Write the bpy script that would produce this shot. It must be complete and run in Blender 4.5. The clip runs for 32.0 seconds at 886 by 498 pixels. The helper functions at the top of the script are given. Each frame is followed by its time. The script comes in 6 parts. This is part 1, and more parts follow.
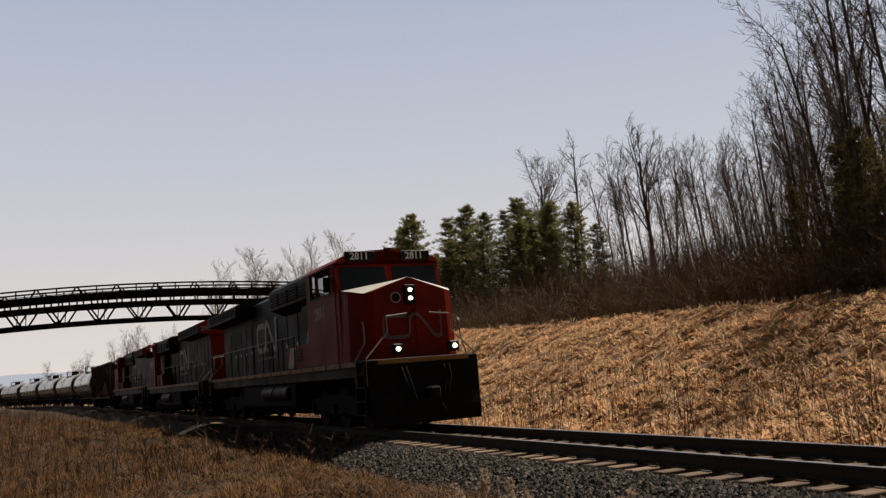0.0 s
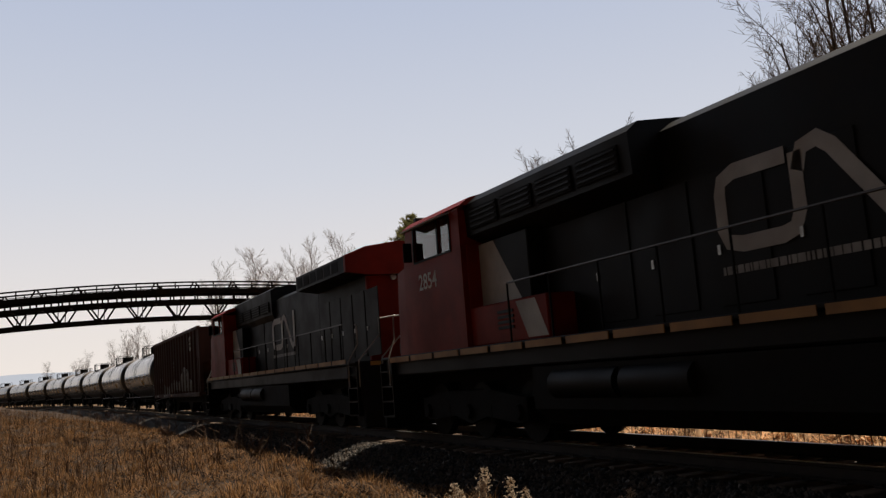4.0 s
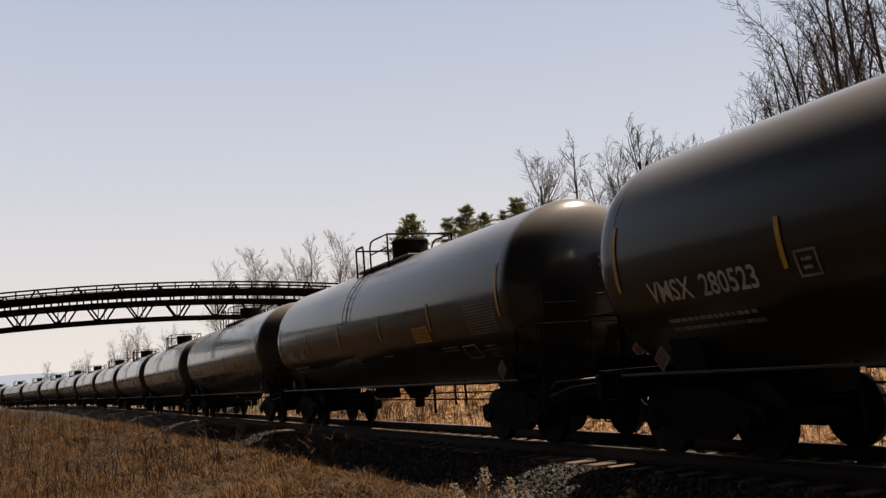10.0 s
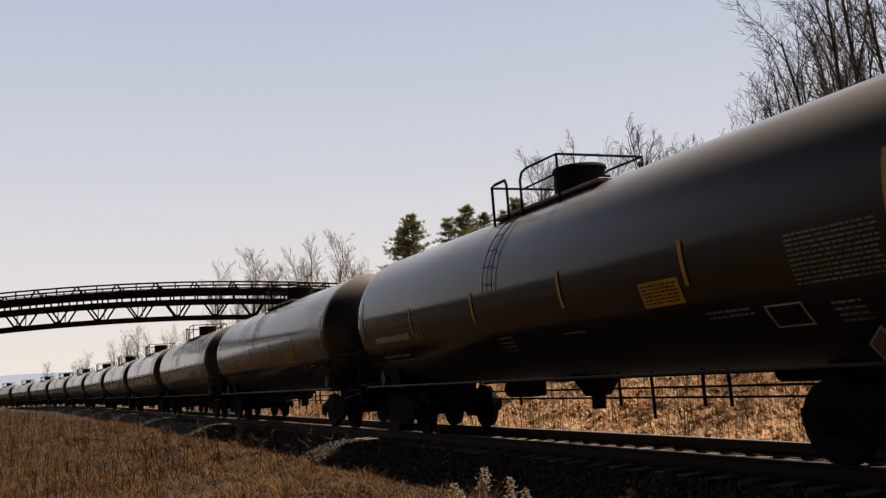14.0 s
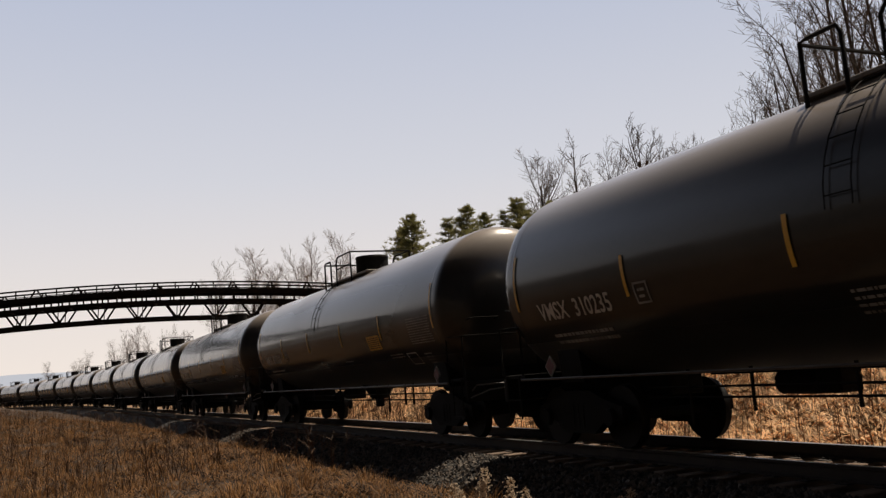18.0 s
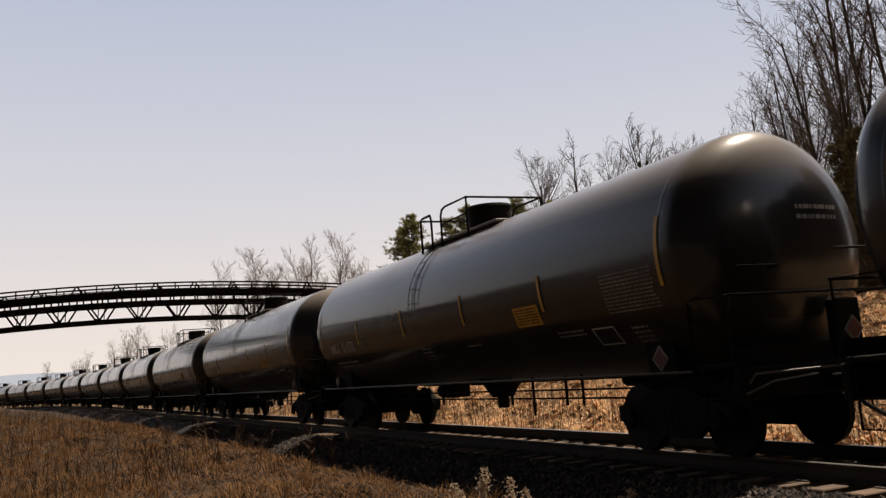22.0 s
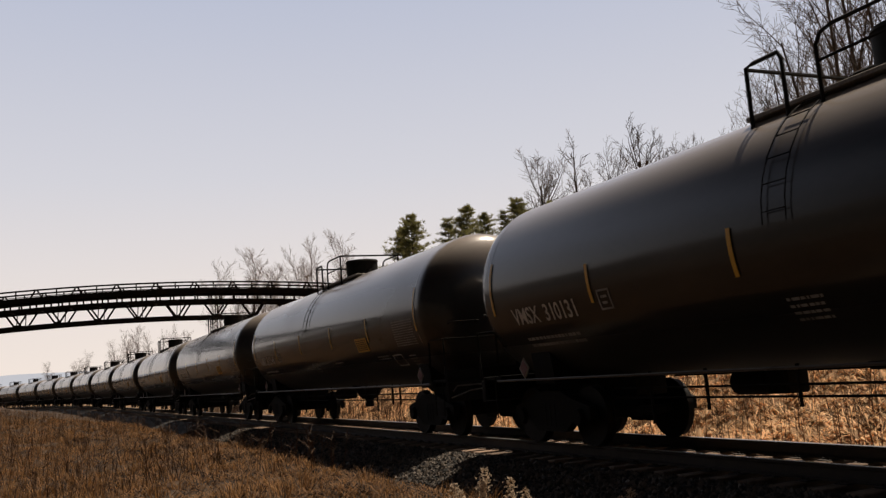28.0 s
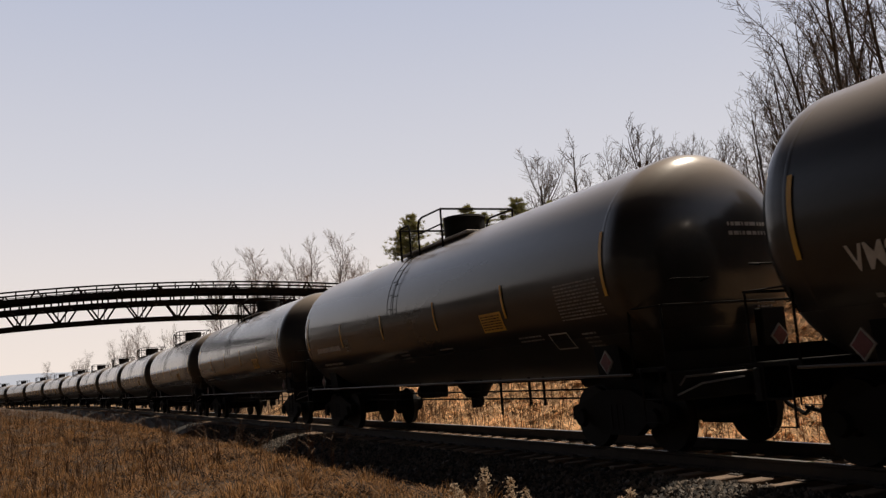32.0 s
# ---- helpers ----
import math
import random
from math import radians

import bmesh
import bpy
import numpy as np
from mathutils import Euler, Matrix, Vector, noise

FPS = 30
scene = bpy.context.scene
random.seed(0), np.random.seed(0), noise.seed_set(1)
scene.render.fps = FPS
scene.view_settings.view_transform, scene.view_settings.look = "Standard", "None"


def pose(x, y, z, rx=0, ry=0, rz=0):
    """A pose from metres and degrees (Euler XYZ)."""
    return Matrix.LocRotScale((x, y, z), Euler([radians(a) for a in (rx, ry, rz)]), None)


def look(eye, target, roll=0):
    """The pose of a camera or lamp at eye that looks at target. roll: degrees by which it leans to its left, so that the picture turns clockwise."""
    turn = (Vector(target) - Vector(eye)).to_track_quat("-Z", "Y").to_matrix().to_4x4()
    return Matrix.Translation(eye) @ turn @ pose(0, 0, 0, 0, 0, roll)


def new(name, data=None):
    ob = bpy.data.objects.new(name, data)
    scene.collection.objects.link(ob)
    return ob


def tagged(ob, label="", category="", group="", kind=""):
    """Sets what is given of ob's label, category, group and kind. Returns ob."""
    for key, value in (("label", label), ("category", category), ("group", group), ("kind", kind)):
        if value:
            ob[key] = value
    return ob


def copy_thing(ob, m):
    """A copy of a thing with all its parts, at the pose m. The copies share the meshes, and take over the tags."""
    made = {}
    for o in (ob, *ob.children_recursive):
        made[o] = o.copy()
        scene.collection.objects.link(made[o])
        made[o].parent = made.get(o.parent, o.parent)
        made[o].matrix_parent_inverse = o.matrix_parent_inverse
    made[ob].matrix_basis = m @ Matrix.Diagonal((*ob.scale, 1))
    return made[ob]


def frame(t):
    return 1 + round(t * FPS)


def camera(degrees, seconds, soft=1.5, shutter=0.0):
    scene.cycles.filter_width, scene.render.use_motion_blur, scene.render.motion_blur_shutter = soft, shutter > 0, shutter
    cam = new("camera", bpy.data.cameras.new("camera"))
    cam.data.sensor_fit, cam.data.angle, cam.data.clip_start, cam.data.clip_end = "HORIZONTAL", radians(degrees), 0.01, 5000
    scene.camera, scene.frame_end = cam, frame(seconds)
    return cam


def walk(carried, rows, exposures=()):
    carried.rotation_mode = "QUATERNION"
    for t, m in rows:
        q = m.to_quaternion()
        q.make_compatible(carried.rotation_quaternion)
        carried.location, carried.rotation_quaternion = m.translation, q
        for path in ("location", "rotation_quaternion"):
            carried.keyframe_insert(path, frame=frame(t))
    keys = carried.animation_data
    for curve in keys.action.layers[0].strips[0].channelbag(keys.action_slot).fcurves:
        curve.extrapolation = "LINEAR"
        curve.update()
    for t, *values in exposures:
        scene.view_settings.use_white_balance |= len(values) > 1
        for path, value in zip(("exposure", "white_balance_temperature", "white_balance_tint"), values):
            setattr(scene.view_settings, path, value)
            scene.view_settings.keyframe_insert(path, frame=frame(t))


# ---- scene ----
cam = camera(52.24, 32.0, soft=1.35, shutter=0.05)


def aim(eye, yaw, pitch, roll):
    """Camera pose: yaw from -X towards +Y, pitch upwards."""
    a, b = radians(yaw), radians(pitch)
    way = Vector((-math.cos(a) * math.cos(b), math.sin(a) * math.cos(b), math.sin(b)))
    return look(eye, Vector(eye) + way * 10, roll)


EYE = (0.0, -8.70, 1.33)
STAND = aim(EYE, 24.46, 7.66, -4.45)
walk(cam, [(0.0, STAND), (32.0, STAND)], exposures=[(0.0, -0.2, 6600, 10), (1.2, -0.18, 6600, 10), (3.0, 0.0, 6600, 10), (16.0, 0.0, 6750, 11), (32.0, 0.0, 6900, 13)])

# ---- daylight ----
SUN_UP = 61.0
world = bpy.data.worlds.new("sky")
scene.world = world
world.use_nodes = True
wn = world.node_tree
sky = wn.nodes.new("ShaderNodeTexSky")
sky.sky_type = "NISHITA"
sky.sun_disc = False
sky.sun_elevation = radians(SUN_UP)
sky.sun_rotation = radians(-15)
sky.air_density, sky.dust_density, sky.ozone_density = 1.0, 2.5, 1.0
# thin haze: pale and warm toward the horizon, the sky duller away from the sun
tex = wn.nodes.new("ShaderNodeTexCoord")
axes = wn.nodes.new("ShaderNodeSeparateXYZ")
wn.links.new(tex.outputs["Generated"], axes.inputs[0])
low = wn.nodes.new("ShaderNodeMapRange")
low.interpolation_type = "SMOOTHSTEP"
for key, value in (("From Min", 0.4), ("From Max", 0.72), ("To Min", 0.95), ("To Max", 0.0)):
    low.inputs[key].default_value = value
wn.links.new(axes.outputs["Z"], low.inputs["Value"])
haze = wn.nodes.new("ShaderNodeMix")
haze.data_type = "RGBA"
veil = wn.nodes.new("ShaderNodeValToRGB")
stops = veil.color_ramp.elements
stops[0].position, stops[0].color = 0.0, (0.9, 0.825, 0.765, 1)
stops[1].position, stops[1].color = 0.42, (0.47, 0.535, 0.69, 1)
for at, colour in ((0.09, (0.80, 0.762, 0.75, 1)), (0.22, (0.64, 0.67, 0.75, 1))):
    stop = stops.new(at)
    stop.color = colour
wn.links.new(axes.outputs["Z"], veil.inputs[0])
lift = wn.nodes.new("ShaderNodeMix")
lift.data_type, lift.blend_type, lift.clamp_result = "RGBA", "MULTIPLY", False
lift.inputs["Factor"].default_value = 1.0
lift.inputs["B"].default_value = (5.15, 5.15, 5.15, 1)
wn.links.new(veil.outputs[0], lift.inputs["A"])
wn.links.new(lift.outputs["Result"], haze.inputs["B"])
wn.links.new(low.outputs[0], haze.inputs["Factor"])
deep = wn.nodes.new("ShaderNodeMix")
deep.data_type, deep.blend_type = "RGBA", "MULTIPLY"
deep.inputs["Factor"].default_value = 1.0
deep.inputs["B"].default_value = (0.14, 0.133, 0.126, 1)
wn.links.new(sky.outputs[0], deep.inputs["A"])
wn.links.new(deep.outputs["Result"], haze.inputs["A"])
away = wn.nodes.new("ShaderNodeMapRange")
away.interpolation_type = "SMOOTHSTEP"
for key, value in (("From Min", -0.6), ("From Max", 0.36), ("To Min", 0.035), ("To Max", 1.0)):
    away.inputs[key].default_value = value
sunward = wn.nodes.new("ShaderNodeVectorMath")
sunward.operation = "DOT_PRODUCT"
sunward.inputs[1].default_value = (-0.5, 0.866, 0.0)
wn.links.new(tex.outputs["Generated"], sunward.inputs[0])
wn.links.new(sunward.outputs["Value"], away.inputs["Value"])
dull = wn.nodes.new("ShaderNodeMix")
dull.data_type, dull.blend_type = "RGBA", "MULTIPLY"
dull.inputs["Factor"].default_value = 1.0
wn.links.new(haze.outputs["Result"], dull.inputs["A"])
wn.links.new(away.outputs[0], dull.inputs["B"])
wn.links.new(dull.outputs["Result"], wn.nodes["Background"].inputs[0])
wn.nodes["Background"].inputs[1].default_value = 0.2
sun = new("sun", bpy.data.lights.new("sun", "SUN"))
sun.data.energy, sun.data.angle, sun.data.color = 5.0, radians(0.53), (1.0, 0.91, 0.77)
sun.matrix_world = look((0, 0, 0), (0.27 * math.cos(radians(SUN_UP)), -math.cos(radians(SUN_UP)), -math.sin(radians(SUN_UP))))


# ---- materials ----
def mat(name, base, rough=0.6, metal=0.0, vary=0.25, scale=6.0, fine=60.0, bump=0.0, dirt=None, dirt_amount=0.4, coat=0.0, island=0.0, obj=0.0, stretch=(1, 1, 1), spec=0.5):
    """A painted or natural surface: base colour with broad and fine variation, optional dirt and relief."""
    m = bpy.data.materials.new(name)
    m.use_nodes = True
    nt = m.node_tree
    n, l = nt.nodes, nt.links
    bs = n["Principled BSDF"]
    tc = n.new("ShaderNodeTexCoord")
    mp = n.new("ShaderNodeMapping")
    mp.inputs["Scale"].default_value = stretch
    l.new(tc.outputs["Object"], mp.inputs[0])
    big = n.new("ShaderNodeTexNoise")
    big.inputs["Scale"].default_value, big.inputs["Detail"].default_value = scale, 5
    sm = n.new("ShaderNodeTexNoise")
    sm.inputs["Scale"].default_value, sm.inputs["Detail"].default_value = fine, 3
    l.new(mp.outputs[0], big.inputs["Vector"])
    l.new(mp.outputs[0], sm.inputs["Vector"])
    add = n.new("ShaderNodeMath")
    add.operation = "MULTIPLY_ADD"
    add.inputs[1].default_value = 0.4
    l.new(sm.outputs["Fac"], add.inputs[0])
    l.new(big.outputs["Fac"], add.inputs[2])
    last = add.outputs[0]
    if island or obj:
        src = n.new("ShaderNodeNewGeometry").outputs["Random Per Island"] if island else n.new("ShaderNodeObjectInfo").outputs["Random"]
        mx = n.new("ShaderNodeMath")
        mx.operation = "MULTIPLY_ADD"
        mx.inputs[1].default_value = island or obj
        l.new(src, mx.inputs[0])
        l.new(last, mx.inputs[2])
        off = n.new("ShaderNodeMath")
        off.operation = "SUBTRACT"
        off.inputs[1].default_value = (island or obj) / 2
        l.new(mx.outputs[0], off.inputs[0])
        last = off.outputs[0]
    ramp = n.new("ShaderNodeValToRGB")
    e = ramp.color_ramp.elements
    e[0].position, e[1].position = 0.35, 1.05
    lo = [max(0.0, c * (1 - vary)) for c in base]
    hi = [min(1.0, c * (1 + vary)) for c in base]
    e[0].color, e[1].color = (*lo, 1), (*hi, 1)
    l.new(last, ramp.inputs[0])
    col = ramp.outputs[0]
    if dirt:
        dn = n.new("ShaderNodeTexNoise")
        dn.inputs["Scale"].default_value, dn.inputs["Detail"].default_value = scale * 0.45, 8
        l.new(mp.outputs[0], dn.inputs["Vector"])
        dr = n.new("ShaderNodeMapRange")
        dr.inputs["From Min"].default_value, dr.inputs["From Max"].default_value = 0.42, 0.72
        dr.inputs["To Max"].default_value = dirt_amount
        l.new(dn.outputs["Fac"], dr.inputs["Value"])
        mix = n.new("ShaderNodeMix")
        mix.data_type = "RGBA"
        l.new(dr.outputs[0], mix.inputs["Factor"])
        l.new(col, mix.inputs["A"])
        mix.inputs["B"].default_value = (*dirt, 1)
        col = mix.outputs["Result"]
        rm = n.new("ShaderNodeMapRange")
        rm.inputs["To Min"].default_value, rm.inputs["To Max"].default_value = rough, min(1, rough + 0.3)
        l.new(dr.outputs[0], rm.inputs["Value"])
        l.new(rm.outputs[0], bs.inputs["Roughness"])
    else:
        bs.inputs["Roughness"].default_value = rough
    l.new(col, bs.inputs["Base Color"])
    bs.inputs["Metallic"].default_value = metal
    bs.inputs["Coat Weight"].default_value = coat
    bs.inputs["Specular IOR Level"].default_value = spec
    if bump:
        bp = n.new("ShaderNodeBump")
        bp.inputs["Strength"].default_value, bp.inputs["Distance"].default_value = bump, 0.02
        l.new(add.outputs[0], bp.inputs["Height"])
        l.new(bp.outputs[0], bs.inputs["Normal"])
    return m


def glow(name, colour, strength):
    m = bpy.data.materials.new(name)
    m.use_nodes = True
    b = m.node_tree.nodes["Principled BSDF"]
    b.inputs["Base Color"].default_value = (*colour, 1)
    b.inputs["Emission Color"].default_value = (*colour, 1)
    b.inputs["Emission Strength"].default_value = strength
    return m


def pane_mat(name, tint):
    m = bpy.data.materials.new(name)
    m.use_nodes = True
    b = m.node_tree.nodes["Principled BSDF"]
    b.inputs["Base Color"].default_value = (*tint, 1)
    b.inputs["Roughness"].default_value = 0.06
    b.inputs["Specular IOR Level"].default_value = 0.12
    return m


BLACK = mat("black tank paint", (0.018, 0.0168, 0.0158), 0.13, coat=0.3, vary=0.4, scale=1.2, fine=14, spec=0.42, dirt=(0.07, 0.056, 0.045), dirt_amount=0.5, stretch=(0.5, 1, 1), bump=0.045)
STEEL = mat("dark grimy steel", (0.007, 0.0066, 0.006), 0.8, vary=0.4, scale=5, dirt=(0.016, 0.012, 0.009), dirt_amount=0.5, spec=0.18)
WHEEL = mat("worn wheel steel", (0.009, 0.008, 0.007), 0.65, vary=0.3, scale=8, spec=0.15)
BRIGHT = mat("bare bright steel", (0.55, 0.54, 0.52), 0.28, 0.9, vary=0.15)
nt = BLACK.node_tree
nt.nodes["Principled BSDF"].inputs["Coat Roughness"].default_value = 0.48
tc = nt.nodes.new("ShaderNodeTexCoord")
sp = nt.nodes.new("ShaderNodeSeparateXYZ")
mr = nt.nodes.new("ShaderNodeMapRange")
for key, value in (("From Min", 1.75), ("From Max", 1.3), ("To Min", 0.12), ("To Max", 0.85)):
    mr.inputs[key].default_value = value
nt.links.new(tc.outputs["Object"], sp.inputs[0])
nt.links.new(sp.outputs["Z"], mr.inputs["Value"])
rough = nt.nodes["Principled BSDF"].inputs["Roughness"]
old = rough.links[0].from_socket
grime = nt.nodes.new("ShaderNodeMath")
grime.operation = "MAXIMUM"
nt.links.new(old, grime.inputs[0])
nt.links.new(mr.outputs[0], grime.inputs[1])
nt.links.new(grime.outputs[0], rough)
# dusty crown lightened by height, painting in the sun's sheen on the tanks
sheen_ramp = nt.nodes.new("ShaderNodeMapRange")
sheen_ramp.interpolation_type = "SMOOTHSTEP"
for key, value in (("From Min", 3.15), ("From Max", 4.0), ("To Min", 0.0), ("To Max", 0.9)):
    sheen_ramp.inputs[key].default_value = value
nt.links.new(sp.outputs["Z"], sheen_ramp.inputs["Value"])
crown_sheen = nt.nodes.new("ShaderNodeMix")
crown_sheen.data_type = "RGBA"
crown_sheen.inputs["B"].default_value = (0.32, 0.275, 0.24, 1)
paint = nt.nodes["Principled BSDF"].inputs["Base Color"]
nt.links.new(paint.links[0].from_socket, crown_sheen.inputs["A"])
nt.links.new(sheen_ramp.outputs[0], crown_sheen.inputs["Factor"])
nt.links.new(crown_sheen.outputs["Result"], paint)
YELLOW = mat("yellow reflective tape", (0.72, 0.41, 0.04), 0.4, vary=0.15, dirt=(0.2, 0.13, 0.04), dirt_amount=0.3)
DECAL = mat("white lettering", (0.62, 0.6, 0.56), 0.6, vary=0.2, dirt=(0.25, 0.22, 0.19), dirt_amount=0.4)
FADED = mat("faded white lettering", (0.34, 0.33, 0.31), 0.7, vary=0.25, dirt=(0.08, 0.07, 0.06), dirt_amount=0.6)
PINK = mat("red placard", (0.13, 0.03, 0.03), 0.6, vary=0.35, scale=9)
RED = mat("red locomotive paint", (0.23, 0.0165, 0.007), 0.5, vary=0.25, scale=2, dirt=(0.08, 0.016, 0.009), dirt_amount=0.5, spec=0.1)
LBLACK = mat("black locomotive paint", (0.007, 0.0068, 0.0065), 0.5, vary=0.35, scale=2.5, dirt=(0.022, 0.0175, 0.014), dirt_amount=0.6, spec=0.14)
LWHITE = mat("dirty white locomotive paint", (0.4, 0.375, 0.34), 0.5, vary=0.2, scale=3, dirt=(0.25, 0.21, 0.17), dirt_amount=0.6)
SILL = mat("yellow sill stripe", (0.36, 0.17, 0.025), 0.5, vary=0.25, scale=3, dirt=(0.16, 0.09, 0.04), dirt_amount=0.6)
HOPPER = mat("oxide brown hopper paint", (0.07, 0.028, 0.018), 0.65, vary=0.3, scale=2, spec=0.2, dirt=(0.05, 0.021, 0.014), dirt_amount=0.7, stretch=(1, 1, 0.4))
GRAFFITI = mat("grey spray paint", (0.4, 0.39, 0.37), 0.55, vary=0.3, scale=3)
GLASS = pane_mat("dark cab glass", (0.015, 0.017, 0.018))
CLEAR = pane_mat("clear cab glass", (0.75, 0.78, 0.78))
CLEAR.node_tree.nodes["Principled BSDF"].inputs["Transmission Weight"].default_value = 1.0
CLEAR.node_tree.nodes["Principled BSDF"].inputs["Roughness"].default_value = 0.0
LIT = glow("lit headlight lens", (1.0, 0.93, 0.8), 6.0)
RUST = mat("rusty bridge steel", (0.01, 0.008, 0.0065), 0.85, spec=0.1, vary=0.4, scale=4, dirt=(0.03, 0.016, 0.01), dirt_amount=0.6)
DECKWOOD = mat("grey bridge planks", (0.12, 0.1, 0.08), 0.85, vary=0.3, scale=4, stretch=(1, 8, 8))
RAILSIDE = mat("rusty rail web", (0.03, 0.02, 0.014), 0.75, vary=0.35, scale=6)
RAILTOP = mat("polished rail head", (0.5, 0.48, 0.46), 0.3, 0.9, vary=0.15, scale=10)
TIE = mat("creosoted weathered timber tie", (0.19, 0.125, 0.085), 0.9, vary=0.6, scale=4, bump=0.4, stretch=(6, 0.8, 6), obj=0.5)
STONE = mat("crushed grey ballast stone", (0.066, 0.051, 0.039), 0.8, vary=0.8, scale=9, island=1.5)
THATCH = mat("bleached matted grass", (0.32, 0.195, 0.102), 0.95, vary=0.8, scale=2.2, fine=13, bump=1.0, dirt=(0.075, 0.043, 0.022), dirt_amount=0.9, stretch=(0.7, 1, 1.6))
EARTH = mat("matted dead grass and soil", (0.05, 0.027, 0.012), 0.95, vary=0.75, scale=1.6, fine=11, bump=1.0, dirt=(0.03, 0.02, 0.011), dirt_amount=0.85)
# far darker than STONE: the shade between stones is put into this colour
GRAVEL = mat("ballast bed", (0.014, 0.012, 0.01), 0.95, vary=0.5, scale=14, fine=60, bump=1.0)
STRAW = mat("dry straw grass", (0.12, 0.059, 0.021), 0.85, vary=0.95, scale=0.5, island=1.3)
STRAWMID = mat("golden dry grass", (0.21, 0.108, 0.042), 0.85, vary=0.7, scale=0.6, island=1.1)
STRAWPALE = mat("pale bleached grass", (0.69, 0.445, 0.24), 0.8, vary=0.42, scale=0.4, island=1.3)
WEED = mat("brown weed stalk", (0.1, 0.052, 0.025), 0.85, vary=0.35, scale=2, island=0.6)
FLUFF = mat("pale seed fluff", (0.5, 0.39, 0.28), 0.95, vary=0.3, scale=8)
BARK = mat("grey brown bark", (0.1, 0.078, 0.06), 0.9, vary=0.4, scale=3, fine=25, bump=0.5, stretch=(2, 2, 0.5))
TWIG = mat("bare twigs", (0.135, 0.098, 0.072), 0.9, vary=0.4, scale=1.5, island=0.7)
# lighter than TWIG: air haze put into the far trees' colour; also bleached wood
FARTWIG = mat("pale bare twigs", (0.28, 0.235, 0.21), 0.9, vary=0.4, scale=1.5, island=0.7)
BRUSHM = mat("reddish brown brush", (0.17, 0.118, 0.082), 0.9, vary=0.4, scale=0.6, island=0.7)
NEEDLE = mat("dark pine needles", (0.25, 0.235, 0.095), 0.75, vary=0.45, scale=0.8, island=0.9)
CEDAR = mat("brownish cedar foliage", (0.15, 0.115, 0.045), 0.8, vary=0.45, scale=0.8, island=0.9)
# air haze painted into the far hills as an even pale glow
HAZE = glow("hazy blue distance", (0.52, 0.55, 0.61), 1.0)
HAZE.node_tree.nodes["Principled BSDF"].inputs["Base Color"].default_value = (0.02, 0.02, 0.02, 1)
# sun glare on the lead engine's nose top, painted in as white
NOSEGLARE = mat("white nose paint", (0.74, 0.72, 0.68), 0.35, vary=0.12, scale=3, dirt=(0.5, 0.46, 0.4), dirt_amount=0.4)
SHADEWOOD = mat("distant woodland", (0.05, 0.042, 0.036), 0.95, vary=0.4, scale=0.05, fine=0.6)


DIMMARK = mat("grimy faded white paint", (0.2, 0.145, 0.13), 0.6, vary=0.3, scale=3, dirt=(0.1, 0.05, 0.045), dirt_amount=0.6)
GRATE = mat("dusty steel grating", (0.16, 0.14, 0.12), 0.6, 0.2, vary=0.5, scale=30, fine=90)
DULLRAIL = mat("dusty galvanised rail", (0.1, 0.09, 0.082), 0.5, 0.5, vary=0.3, scale=3)


def thin_leaf(m, amount):
    """Lets light through a blade or needle as well as off it."""
    nt = m.node_tree
    bs = nt.nodes["Principled BSDF"]
    tl = nt.nodes.new("ShaderNodeBsdfTranslucent")
    nt.links.new(bs.inputs["Base Color"].links[0].from_socket, tl.inputs["Color"])
    mx = nt.nodes.new("ShaderNodeMixShader")
    mx.inputs[0].default_value = amount
    nt.links.new(bs.outputs[0], mx.inputs[1])
    nt.links.new(tl.outputs[0], mx.inputs[2])
    nt.links.new(mx.outputs[0], nt.nodes["Material Output"].inputs["Surface"])


for leafy, amount in ((STRAW, 0.35), (STRAWMID, 0.35), (STRAWPALE, 0.3), (NEEDLE, 0.35), (CEDAR, 0.35), (FLUFF, 0.4)):
    thin_leaf(leafy, amount)


